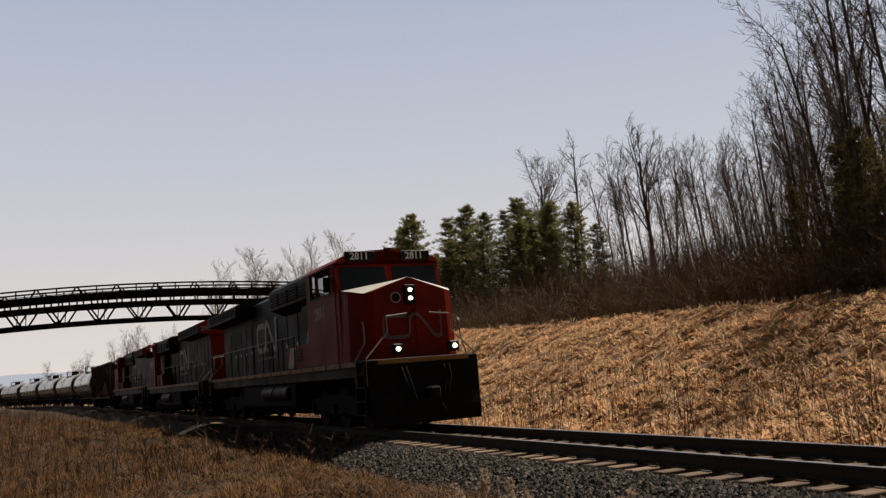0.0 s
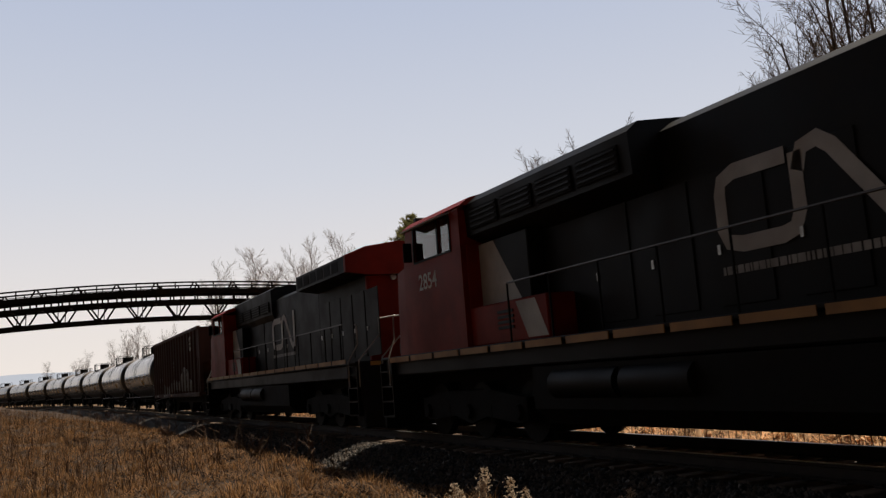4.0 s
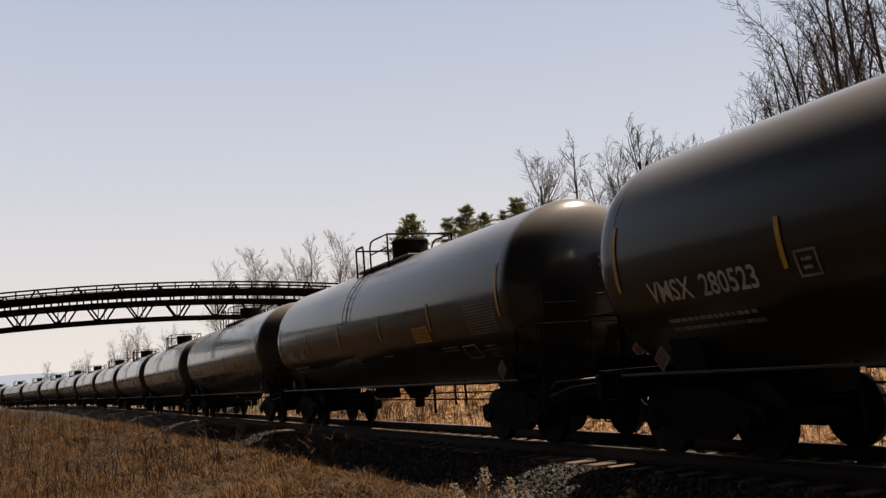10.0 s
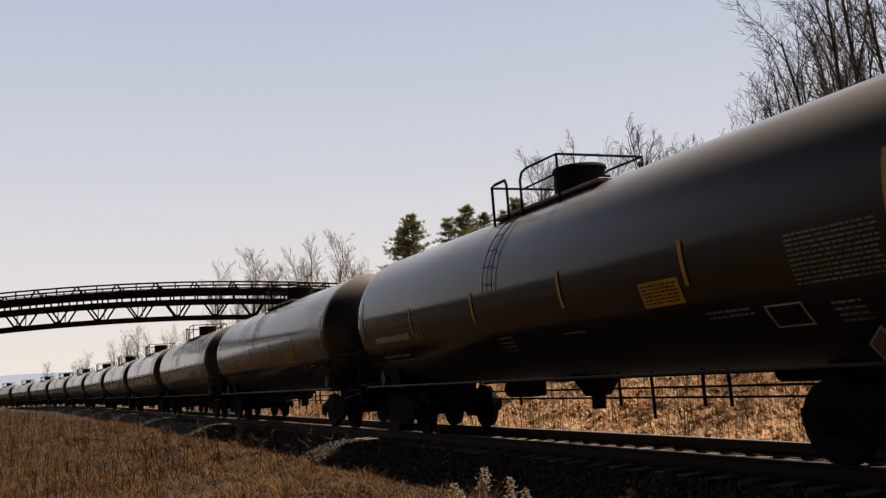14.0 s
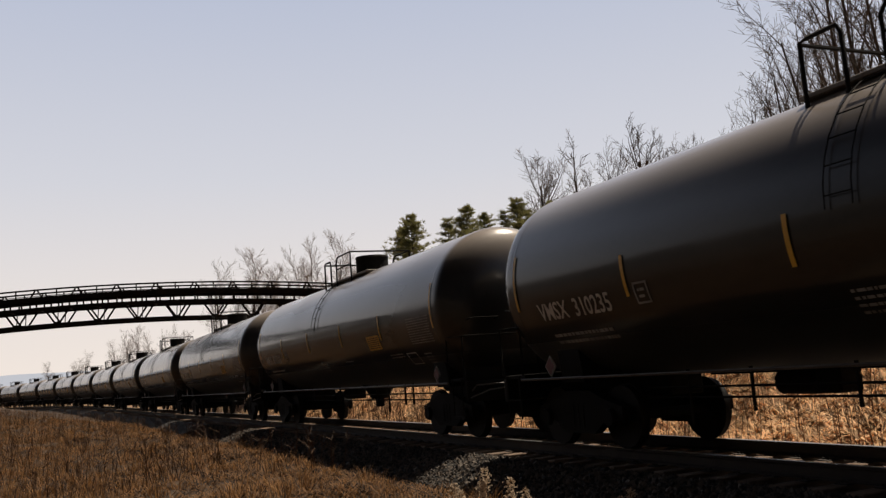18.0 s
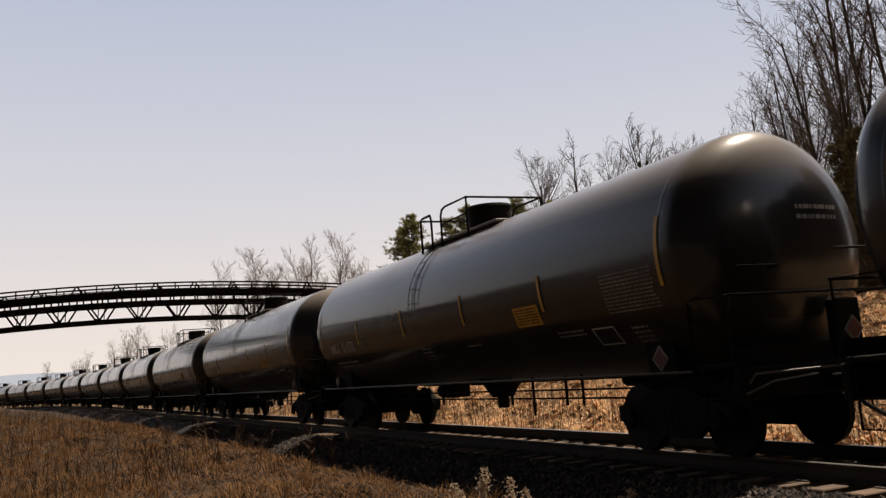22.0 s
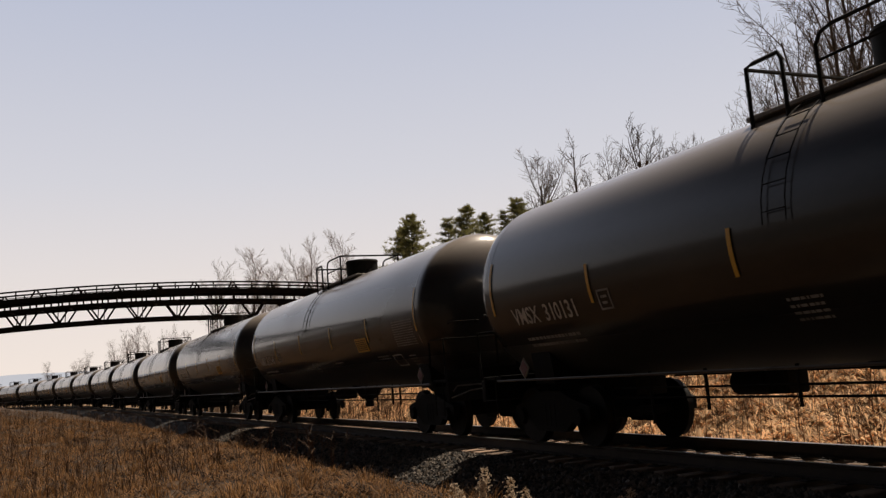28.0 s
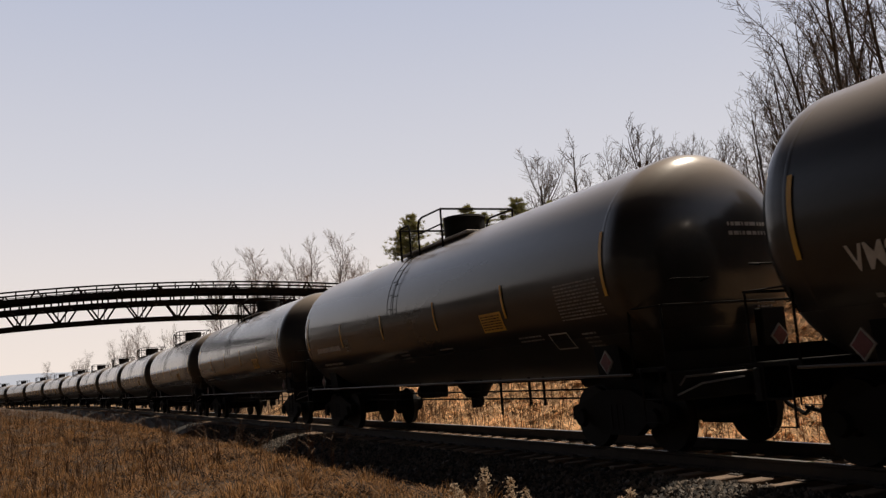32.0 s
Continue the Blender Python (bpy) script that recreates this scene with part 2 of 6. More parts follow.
# ---- mesh building ----
class Mesh:
    """Collects verts and faces of one part."""

    def __init__(self):
        self.v, self.f = [], []

    def add(self, vs, fs):
        o = len(self.v)
        self.v += [tuple(p) for p in vs]
        self.f += [tuple(i + o for i in q) for q in fs]
        return self

    def box(self, x0, x1, y0, y1, z0, z1, b=0.0):
        x0, x1, y0, y1, z0, z1 = min(x0, x1), max(x0, x1), min(y0, y1), max(y0, y1), min(z0, z1), max(z0, z1)
        if b <= 0:
            vs = [(x, y, z) for x in (x0, x1) for y in (y0, y1) for z in (z0, z1)]
            return self.add(vs, [(0, 1, 3, 2), (4, 6, 7, 5), (0, 4, 5, 1), (2, 3, 7, 6), (0, 2, 6, 4), (1, 5, 7, 3)])
        b = min(b, (x1 - x0) * 0.45, (y1 - y0) * 0.45, (z1 - z0) * 0.45)
        vs, ids = [], {}
        for i in (0, 1):
            for j in (0, 1):
                for k in (0, 1):
                    c = [(x0, x1)[i], (y0, y1)[j], (z0, z1)[k]]
                    s = [(1, -1)[i], (1, -1)[j], (1, -1)[k]]
                    for a in range(3):
                        p = [c[q] + (0 if q == a else s[q] * b) for q in range(3)]
                        ids[i, j, k, a] = len(vs)
                        vs.append(p)
        fs = []
        for a in range(3):
            u, w = [(1, 2), (0, 2), (0, 1)][a]
            for side in (0, 1):
                q = []
                for uu, ww in ((0, 0), (1, 0), (1, 1), (0, 1)):
                    key = [0, 0, 0]
                    key[a], key[u], key[w] = side, uu, ww
                    q.append(ids[(*key, a)])
                fs.append(tuple(q))
        for a in range(3):
            u, w = [(1, 2), (0, 2), (0, 1)][a]
            for uu in (0, 1):
                for ww in (0, 1):
                    k0, k1 = [0, 0, 0], [0, 0, 0]
                    k0[a], k1[a] = 0, 1
                    k0[u] = k1[u] = uu
                    k0[w] = k1[w] = ww
                    fs.append((ids[(*k0, u)], ids[(*k1, u)], ids[(*k1, w)], ids[(*k0, w)]))
        for i in (0, 1):
            for j in (0, 1):
                for k in (0, 1):
                    fs.append((ids[i, j, k, 0], ids[i, j, k, 1], ids[i, j, k, 2]))
        return self.add(vs, fs)

    def cyl(self, p0, p1, r0, r1=None, seg=12, caps=True):
        r1 = r0 if r1 is None else r1
        p0, p1 = Vector(p0), Vector(p1)
        d = (p1 - p0).normalized()
        a = d.orthogonal().normalized()
        b = d.cross(a)
        vs = []
        for p, r in ((p0, r0), (p1, r1)):
            for i in range(seg):
                t = 2 * math.pi * i / seg
                vs.append(p + (a * math.cos(t) + b * math.sin(t)) * r)
        fs = [(i, (i + 1) % seg, seg + (i + 1) % seg, seg + i) for i in range(seg)]
        if caps:
            fs += [tuple(range(seg))[::-1], tuple(range(seg, 2 * seg))]
        return self.add(vs, fs)

    def tube(self, pts, r, seg=6, r1=None):
        pts = [Vector(p) for p in pts]
        n = len(pts)
        a = None
        vs = []
        for i, p in enumerate(pts):
            d = (pts[min(i + 1, n - 1)] - pts[max(i - 1, 0)]).normalized()
            a = d.orthogonal().normalized() if a is None else (a - d * a.dot(d)).normalized()
            b = d.cross(a)
            rr = r if r1 is None else r + (r1 - r) * i / (n - 1)
            for k in range(seg):
                t = 2 * math.pi * k / seg
                vs.append(p + (a * math.cos(t) + b * math.sin(t)) * rr)
        fs = []
        for i in range(n - 1):
            for k in range(seg):
                k2 = (k + 1) % seg
                fs.append((i * seg + k, i * seg + k2, (i + 1) * seg + k2, (i + 1) * seg + k))
        fs += [tuple(range(seg))[::-1], tuple(range((n - 1) * seg, n * seg))]
        return self.add(vs, fs)

    def prism(self, poly, axis, a, b):
        """poly: points in the plane across the axis ('x': y,z; 'y': x,z; 'z': x,y)."""
        n = len(poly)

        def put(t, q):
            return {"x": (t, q[0], q[1]), "y": (q[0], t, q[1]), "z": (q[0], q[1], t)}[axis]

        vs = [put(a, q) for q in poly] + [put(b, q) for q in poly]
        fs = [(i, (i + 1) % n, n + (i + 1) % n, n + i) for i in range(n)] + [tuple(range(n))[::-1], tuple(range(n, 2 * n))]
        return self.add(vs, fs)

    def lathe(self, prof, seg, zc=0.0):
        """prof: (x, r) pairs turned round the x axis at height zc."""
        vs, fs = [], []
        for x, r in prof:
            for i in range(seg):
                t = 2 * math.pi * i / seg
                vs.append((x, r * math.cos(t), zc + r * math.sin(t)))
        for j in range(len(prof) - 1):
            for i in range(seg):
                i2 = (i + 1) % seg
                fs.append((j * seg + i, j * seg + i2, (j + 1) * seg + i2, (j + 1) * seg + i))
        fs += [tuple(range(seg))[::-1], tuple(range((len(prof) - 1) * seg, len(prof) * seg))]
        return self.add(vs, fs)

    def turn(self, m):
        self.v = [tuple(m @ Vector(p)) for p in self.v]
        return self

    def data(self, name, material, sharp=35):
        me = bpy.data.meshes.new(name)
        me.from_pydata(self.v, [], self.f)
        me.materials.append(material)
        me.update()
        if len(self.f) < 20000:
            bm = bmesh.new()
            bm.from_mesh(me)
            bmesh.ops.recalc_face_normals(bm, faces=bm.faces)
            bm.to_mesh(me)
            bm.free()
        if sharp:
            me.shade_smooth()
            me.set_sharp_from_angle(angle=radians(sharp))
        return me


def part(name, mesh, material, parent, label="", sharp=35):
    ob = new(name, mesh.data(name, material, sharp))
    ob.parent = parent
    if label:
        ob["label"] = label
    return ob


def fine_print(name, mesh, material, parent, label="small faded white writing", sharp=0):
    """Rows of marks too small to read, as one part."""
    return tagged(part(name, mesh, material, parent, label, sharp), kind="stuff")


def again(name, ob, parent, m):
    """Another part on the same mesh."""
    o = new(name, ob.data)
    o.parent, o.matrix_basis = parent, m
    return o


def lettering(words, height, depth=0.004, width=1.0):
    """Flat letters as a Mesh in the x,z plane, starting at x = 0 on z = 0."""
    cu = bpy.data.curves.new("words", "FONT")
    cu.body, cu.size, cu.extrude = words, height * 1.37, 0.0
    cu.resolution_u = 3
    cu.offset = 0.006
    ob = bpy.data.objects.new("words", cu)
    scene.collection.objects.link(ob)
    me = ob.to_mesh()
    out = Mesh().add([(v.co.x * width, 0.0, v.co.y) for v in me.vertices], [tuple(p.vertices) for p in me.polygons])
    ob.to_mesh_clear()
    bpy.data.objects.remove(ob)
    bpy.data.curves.remove(cu)
    return out


# ---- the line of the track ----
KNOT = np.array([-20.0, 0.0, 25.0, 50.0, 80.0, 120.0, 160.0, 210.0, 300.0, 330.0])
BEND = np.array([0.00145, 0.00079, -0.00003, 0.00022, 0.00096, 0.00155, 0.0019, 0.00214, 0.00233, 0.0])
LINE_S = np.arange(420.0, -901.0, -1.0)
_k = np.interp(-LINE_S, KNOT, BEND)
_k[LINE_S > 20] = 0.0
_i0 = 420
LINE_T = np.concatenate([[0], np.cumsum((_k[1:] + _k[:-1]) / 2)])
LINE_T -= LINE_T[_i0]
_dx, _dy = -np.cos(LINE_T), -np.sin(LINE_T)
LINE_X = np.concatenate([[0], np.cumsum((_dx[1:] + _dx[:-1]) / 2)])
LINE_Y = np.concatenate([[0], np.cumsum((_dy[1:] + _dy[:-1]) / 2)])
LINE_X -= LINE_X[_i0]
LINE_Y -= LINE_Y[_i0]


CLIMB_AT = [55.0, 90.0, 115.0, 145.0, 165.0, 200.0, 300.0, 900.0]
CLIMB = [0.0, 0.12, 0.3, 0.5, 0.64, 0.76, 1.1, 3.0]


def grade(s):
    """Height of the line, which climbs gently beyond the footbridge."""
    return float(np.interp(-s, CLIMB_AT, CLIMB))


def on_line(s, n=0.0, z=0.0):
    x, y, t = (float(np.interp(-s, -LINE_S, a)) for a in (LINE_X, LINE_Y, LINE_T))
    return Vector((x - n * math.sin(t), y + n * math.cos(t), z + grade(s)))


def heading(s):
    return float(np.interp(-s, -LINE_S, LINE_T))


def ride(s, half):
    """Pose of a vehicle whose trucks stand half metres either way of s."""
    a, b = on_line(s - half), on_line(s + half)
    d = b - a
    return Matrix.Translation((a + b) / 2) @ Matrix.Rotation(math.atan2(d.y, d.x), 4, "Z")


def travelled(t):
    return 11.191 * t - 0.0113 * t * t / 2 - 0.00051 * t ** 3 / 6 + 0.04 * max(0.0, t - 28.2) ** 2


# ---- ground ----
NEAR = [(-900, 1.5), (-300, 0.6), (-60, 0.0), (-20, -0.35), (-9, -0.43), (-5.5, -0.4), (-4.3, -0.4), (-3.7, -0.44), (-3.3, -0.58), (-3.0, -0.7), (-2.6, -0.68), (-1.75, -0.5), (1.75, -0.5), (2.6, -0.68), (3.0, -0.74),
        (4.2, -0.68), (5.2, -0.35), (9.6, 1.75), (11.5, 2.4), (14, 2.65), (30, 3.2), (120, 4.5), (900, 8.0)]


def lie(n, s=-20.0):
    z = float(np.interp(n, [a for a, _ in NEAR], [b for _, b in NEAR]))
    if n > 4.2:
        z += (0.35 * min(1.0, max(0.0, (-s - 16) / 14)) + 0.9 * min(1.0, max(0.0, (-s - 32) / 22))) * min(1.0, (n - 4.2) / 7)
    if n < -4.2:
        z += min(1.0, max(0.0, (-s - 22) / 36)) * min(1.35, (-n - 4.2) * 0.17)
    return z + grade(s)


def bumps(x, y, n):
    w = min(1.0, max(0.0, (abs(n) - 2.9) / 1.4))
    f = 0.16 * noise.noise((x * 0.35, y * 0.35, 0)) + 0.1 * noise.noise((x * 1.1, y * 1.1, 3))
    if n < -3.2:
        f += 0.16 * noise.noise((x * 0.6, y * 0.6, 21))
    if -60 < x < 0:
        f += 0.2 * (0.4 - abs(noise.noise((x * 1.7, y * 1.7, 6)))) + 0.08 * noise.noise((x * 4.2, y * 4.2, 2))
    return w * f


def ground_z(s, n):
    p = on_line(s, n)
    return lie(n, s) + bumps(p.x, p.y, n)


def make_ground():
    ss = [420, 300, 200, 120, 60, 30, 15] + [5 - 0.5 * i for i in range(20)] + [-5 - 0.22 * i for i in range(200)] + [-49.2 - 0.7 * i for i in range(32)] + [-73 - 2 * i for i in range(60)] + [-195 - 12 * i for i in range(20)] + [-450, -520, -600, -700, -800, -900]
    ns = [-900, -500, -300, -150, -80, -50, -35, -28, -24, -20, -18, -16, -14] + [-13 + 0.22 * i for i in range(44)] + [-3.3, -3.0, -2.6, -2.1, -1.75, 0, 1.75, 2.1, 2.6, 3.0, 3.6] + [4.2 + 0.22 * i for i in range(45)] + [14.5, 15.5, 16.2] + [17, 20, 25, 30, 40, 60, 90, 120, 200, 400, 900]
    me = Mesh()
    vs = []
    for s in ss:
        for n in ns:
            reach = n
            if s < -40 and n < -60:
                reach = -60 + (n + 60) * 0.1
            p = on_line(s, reach)
            vs.append((p.x, p.y, lie(n, s) + bumps(p.x, p.y, n)))
    w = len(ns)
    fs = [(i * w + j, i * w + j + 1, (i + 1) * w + j + 1, (i + 1) * w + j) for i in range(len(ss) - 1) for j in range(w - 1)]
    me.add(vs, fs)
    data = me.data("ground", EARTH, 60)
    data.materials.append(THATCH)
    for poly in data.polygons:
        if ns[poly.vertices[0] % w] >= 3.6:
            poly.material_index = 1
    ob = new("ground", data)
    tagged(ob, "rough ground of matted dead tan grass sloping to the track", "ground", kind="structure")
    return ob


ground = make_ground()


def make_plain():
    """The far land out to the horizon, a little lower than the near ground."""
    me = Mesh()
    ring = [30, 400, 1200, 4500]
    seg = 48
    vs, fs = [], []
    for r in ring:
        for i in range(seg):
            a = 2 * math.pi * i / seg
            vs.append((r * math.cos(a) - 100, r * math.sin(a), -3.0))
    for j in range(len(ring) - 1):
        for i in range(seg):
            fs.append((j * seg + i, j * seg + (i + 1) % seg, (j + 1) * seg + (i + 1) % seg, (j + 1) * seg + i))
    fs.append(tuple(range(seg)))
    ob = new("ground_plain", me.add(vs, fs).data("ground_plain", EARTH, 0))
    tagged(ob, "distant flat dry fields reaching the horizon", "ground", kind="structure")


make_plain()


# ---- track ----
def rail_mesh(n, prof, s_list):
    me = Mesh()
    k = len(prof)
    vs = []
    for s in s_list:
        for dn, z in prof:
            vs.append(on_line(s, n + dn, z))
    fs = [(i * k + j, i * k + (j + 1) % k, (i + 1) * k + (j + 1) % k, (i + 1) * k + j) for i in range(len(s_list) - 1) for j in range(k)]
    return me.add(vs, fs)


def make_track():
    track = tagged(new("railway_track"), "single railway track of worn steel rails on timber ties", "railway track")
    s_list = [60, 40, 25] + [20 - 2 * i for i in range(130)] + [-245 - 6 * i for i in range(60)]
    web = [(-0.07, -0.186), (-0.07, -0.172), (-0.012, -0.15), (-0.01, -0.05), (-0.036, -0.035), (-0.037, -0.004), (0.037, -0.004), (0.036, -0.035), (0.01, -0.05), (0.012, -0.15), (0.07, -0.172), (0.07, -0.186)]
    head = [(-0.037, -0.004), (-0.028, 0.0), (0.028, 0.0), (0.037, -0.004)]
    for n in (-0.753, 0.753):
        r = part("rail", rail_mesh(n, web, s_list), RAILSIDE, track, "rusty steel rail", 30)
        part("running_surface", rail_mesh(n, head, s_list), RAILTOP, r, "polished rail head", 30)
    tie = Mesh().box(-0.115, 0.115, -1.3, 1.3, -0.36, -0.19, 0.012).data("tie", TIE)
    plate = Mesh().box(-0.09, 0.09, -0.17, 0.17, -0.192, -0.176, 0.004)
    for dy in (-0.1, 0.1):
        plate.box(-0.05, -0.03, dy - 0.012, dy + 0.012, -0.18, -0.15)
        plate.box(0.03, 0.05, dy - 0.012, dy + 0.012, -0.18, -0.15)
    plate = plate.data("tie_plate", RAILSIDE)
    rnd = random.Random(4)
    far = Mesh()
    for i in range(640):
        s = 8.0 - 0.53 * i
        m = Matrix.Translation(on_line(s, rnd.uniform(-0.05, 0.05), rnd.uniform(-0.012, 0.0))) @ Matrix.Rotation(heading(s) + rnd.uniform(-0.02, 0.02), 4, "Z")
        if i < 300:
            o = new("tie", tie)
            o.parent, o.matrix_basis = track, m
            for n in (-0.753, 0.753) if i < 60 else ():
                q = new("tie_plate", plate)
                q.parent, q.location = o, (0, n, 0)
        else:
            b = Mesh().box(-0.115, 0.115, -1.3, 1.3, -0.36, -0.19).turn(m)
            far.add(b.v, b.f)
    tagged(part("tie_row", far, TIE, track, "", 0), kind="stuff")


make_track()


def make_ballast():
    """Bed between and beside the ties, with loose stones on it."""
    bed = Mesh()
    s_list = [60, 30] + [15 - 1.0 * i for i in range(120)] + [-110 - 10 * i for i in range(25)]
    ns = [-3.1, -2.6, -2.0, -1.6, -1.3, -0.6, 0, 0.6, 1.3, 1.6, 2.0, 2.6, 3.05]
    zs = [-0.72, -0.5, -0.29, -0.22, -0.25, -0.26, -0.26, -0.26, -0.26, -0.28, -0.36, -0.52, -0.73]
    vs = []
    for s in s_list:
        for n, z in zip(ns, zs):
            p = on_line(s, n)
            vs.append((p.x, p.y, p.z + z + 0.03 * noise.noise((p.x * 2, p.y * 2, 9))))
    w = len(ns)
    bed.add(vs, [(i * w + j, i * w + j + 1, (i + 1) * w + j + 1, (i + 1) * w + j) for i in range(len(s_list) - 1) for j in range(w - 1)])
    tagged(new("ballast_bed", bed.data("ballast_bed", GRAVEL, 60)), "crushed stone bed under the track, darkened for shade between stones", "ballast", kind="structure")
    rng = np.random.RandomState(7)
    base = np.array([(1, 0, 0), (-1, 0, 0), (0, 1, 0), (0, -1, 0), (0, 0, 1), (0, 0, -1), (0.6, 0.6, 0.55), (-0.6, -0.55, 0.6)], float)
    tri = [(4, 6, 2), (4, 0, 6), (0, 2, 6), (4, 2, 1), (4, 1, 7), (7, 1, 3), (7, 3, 4), (4, 3, 0), (5, 2, 0), (5, 1, 2), (5, 3, 1), (5, 0, 3)]
    vs, fs = [], []
    count = 46000
    for i in range(count):
        u = rng.rand()
        s = -5.0 - 36.0 * u ** 1.6
        n = -3.25 + 2.25 * rng.rand() if rng.rand() < 0.86 else -0.8 + 2.4 * rng.rand()
        z = float(np.interp(n, ns, zs))
        if -1.28 < n < 1.34 and abs((8.0 - s) / 0.53 - round((8.0 - s) / 0.53)) < 0.27 and (n > -1.0 or rng.rand() < 0.7):
            continue
        r = 0.016 + 0.024 * rng.rand() ** 1.5
        p = on_line(s, n, z + r * 0.35 - (0.02 if n > -1.36 else 0.0))
        q = base * (r * (0.6 + 0.8 * rng.rand(8, 1))) * (0.7 + 0.6 * rng.rand(1, 3))
        a = rng.rand() * 6.28
        c, d = math.cos(a), math.sin(a)
        o = len(vs)
        vs += [(p.x + c * k[0] - d * k[1], p.y + d * k[0] + c * k[1], p.z + k[2]) for k in q.tolist()]
        fs += [tuple(o + j for j in t) for t in tri]
    tagged(new("ballast_stones", Mesh().add(vs, fs).data("ballast_stones", STONE, 0)), "loose angular grey and brown ballast stones", "ballast", kind="stuff")


make_ballast()


# ---- footbridge over the line ----
def make_bridge():
    """Arched steel truss footbridge that crosses the line square on."""
    br = tagged(new("footbridge"), "dark rusty arched steel truss footbridge high over the track", "footbridge")
    base = on_line(-70.0)
    br.matrix_basis = Matrix.Translation((base.x, base.y, 0)) @ Matrix.Rotation(radians(-13.5), 4, "Z")

    def rise(y):
        return -0.0031 * (y + 3.16) ** 2

    def chord(name, x, z, hh, ww):
        me = Mesh()
        ring = [(x + i * ww, y, z + rise(y) + j * hh) for y in ys for i, j in ((-1, -1), (1, -1), (1, 1), (-1, 1))]
        me.add(ring, [(4 * k + i, 4 * k + (i + 1) % 4, 4 * k + 4 + (i + 1) % 4, 4 * k + 4 + i) for k in range(len(ys) - 1) for i in range(4)])
        part(name, me, RUST, br, "", 0)

    step, first = 2.7486, -36.84
    ys = [-36 + 2.0 * i for i in range(36)]
    for x in (1.15, -1.15):
        for name, z, hh, ww in (("bottom_chord", 6.79, 0.1, 0.1), ("middle_chord", 7.98, 0.12, 0.09), ("deck_beam", 8.69, 0.15, 0.09), ("top_chord", 9.37, 0.055, 0.05)):
            chord(name, x, z, hh, ww)
        for z in (8.93, 9.12):
            part("handrail", Mesh().tube([(x, y, z + rise(y)) for y in ys], 0.03, 5), RUST, br)
        for i in range(25):
            y = first + i * step
            for d in (-0.86, 0.86):
                part("web_member", Mesh().tube([(x, y + d, 7.95 + rise(y)), (x, y + d * 0.12, 6.8 + rise(y))], 0.07, 5), RUST, br)
            part("hanger", Mesh().tube([(x, y + 0.1, 7.95 + rise(y)), (x, y + 0.03, 6.85 + rise(y))], 0.04, 4), RUST, br)
            yb = y + step * 0.5
            for d in (-0.5, 0.5):
                part("brace", Mesh().tube([(x, yb + d, 8.62 + rise(yb)), (x, yb + d * 0.12, 9.36 + rise(yb))], 0.06, 5), RUST, br)
            for d in (-1.0, 0.0, 1.0):
                part("spacer", Mesh().box(x - 0.05, x + 0.05, yb + d - 0.05, yb + d + 0.05, 8.08 + rise(yb), 8.56 + rise(yb)), RUST, br)
            part("post", Mesh().box(x - 0.04, x + 0.04, y - 0.04, y + 0.04, 8.6 + rise(y), 9.36 + rise(y)), RUST, br)
            part("gusset", Mesh().box(x - 0.03, x + 0.03, y - 0.24, y + 0.24, 6.72 + rise(y), 6.98 + rise(y), 0.02), RUST, br)
    for a, b in zip(ys[:-1], ys[1:]):
        for k in range(4):
            y0, y1 = a + 0.5 * k + 0.02, a + 0.5 * k + 0.48
            part("plank", Mesh().add([(-1.05, y0, 8.84 + rise(y0)), (1.05, y0, 8.84 + rise(y0)), (1.05, y1, 8.84 + rise(y1)), (-1.05, y1, 8.84 + rise(y1)),
                                      (-1.05, y0, 8.79 + rise(y0)), (1.05, y0, 8.79 + rise(y0)), (1.05, y1, 8.79 + rise(y1)), (-1.05, y1, 8.79 + rise(y1))],
                                     [(0, 1, 2, 3), (4, 5, 6, 7), (0, 1, 5, 4), (2, 3, 7, 6), (0, 3, 7, 4), (1, 2, 6, 5)]), DECKWOOD, br, "", 0)
        part("cross_beam", Mesh().box(-1.1, 1.1, a - 0.06, a + 0.06, 7.92 + rise(a), 8.02 + rise(a)), RUST, br)
    for i in range(25):
        y = first + i * step
        part("lower_tie", Mesh().box(-1.06, 1.06, y - 0.05, y + 0.05, 6.74 + rise(y), 6.84 + rise(y)), RUST, br)
    for y in (-35.0, 33.0):
        part("pier", Mesh().box(-1.4, 1.4, y - 0.5, y + 0.5, -1.0, 6.7 + rise(y), 0.05), GRAVEL, br, "concrete bridge pier")


make_bridge()


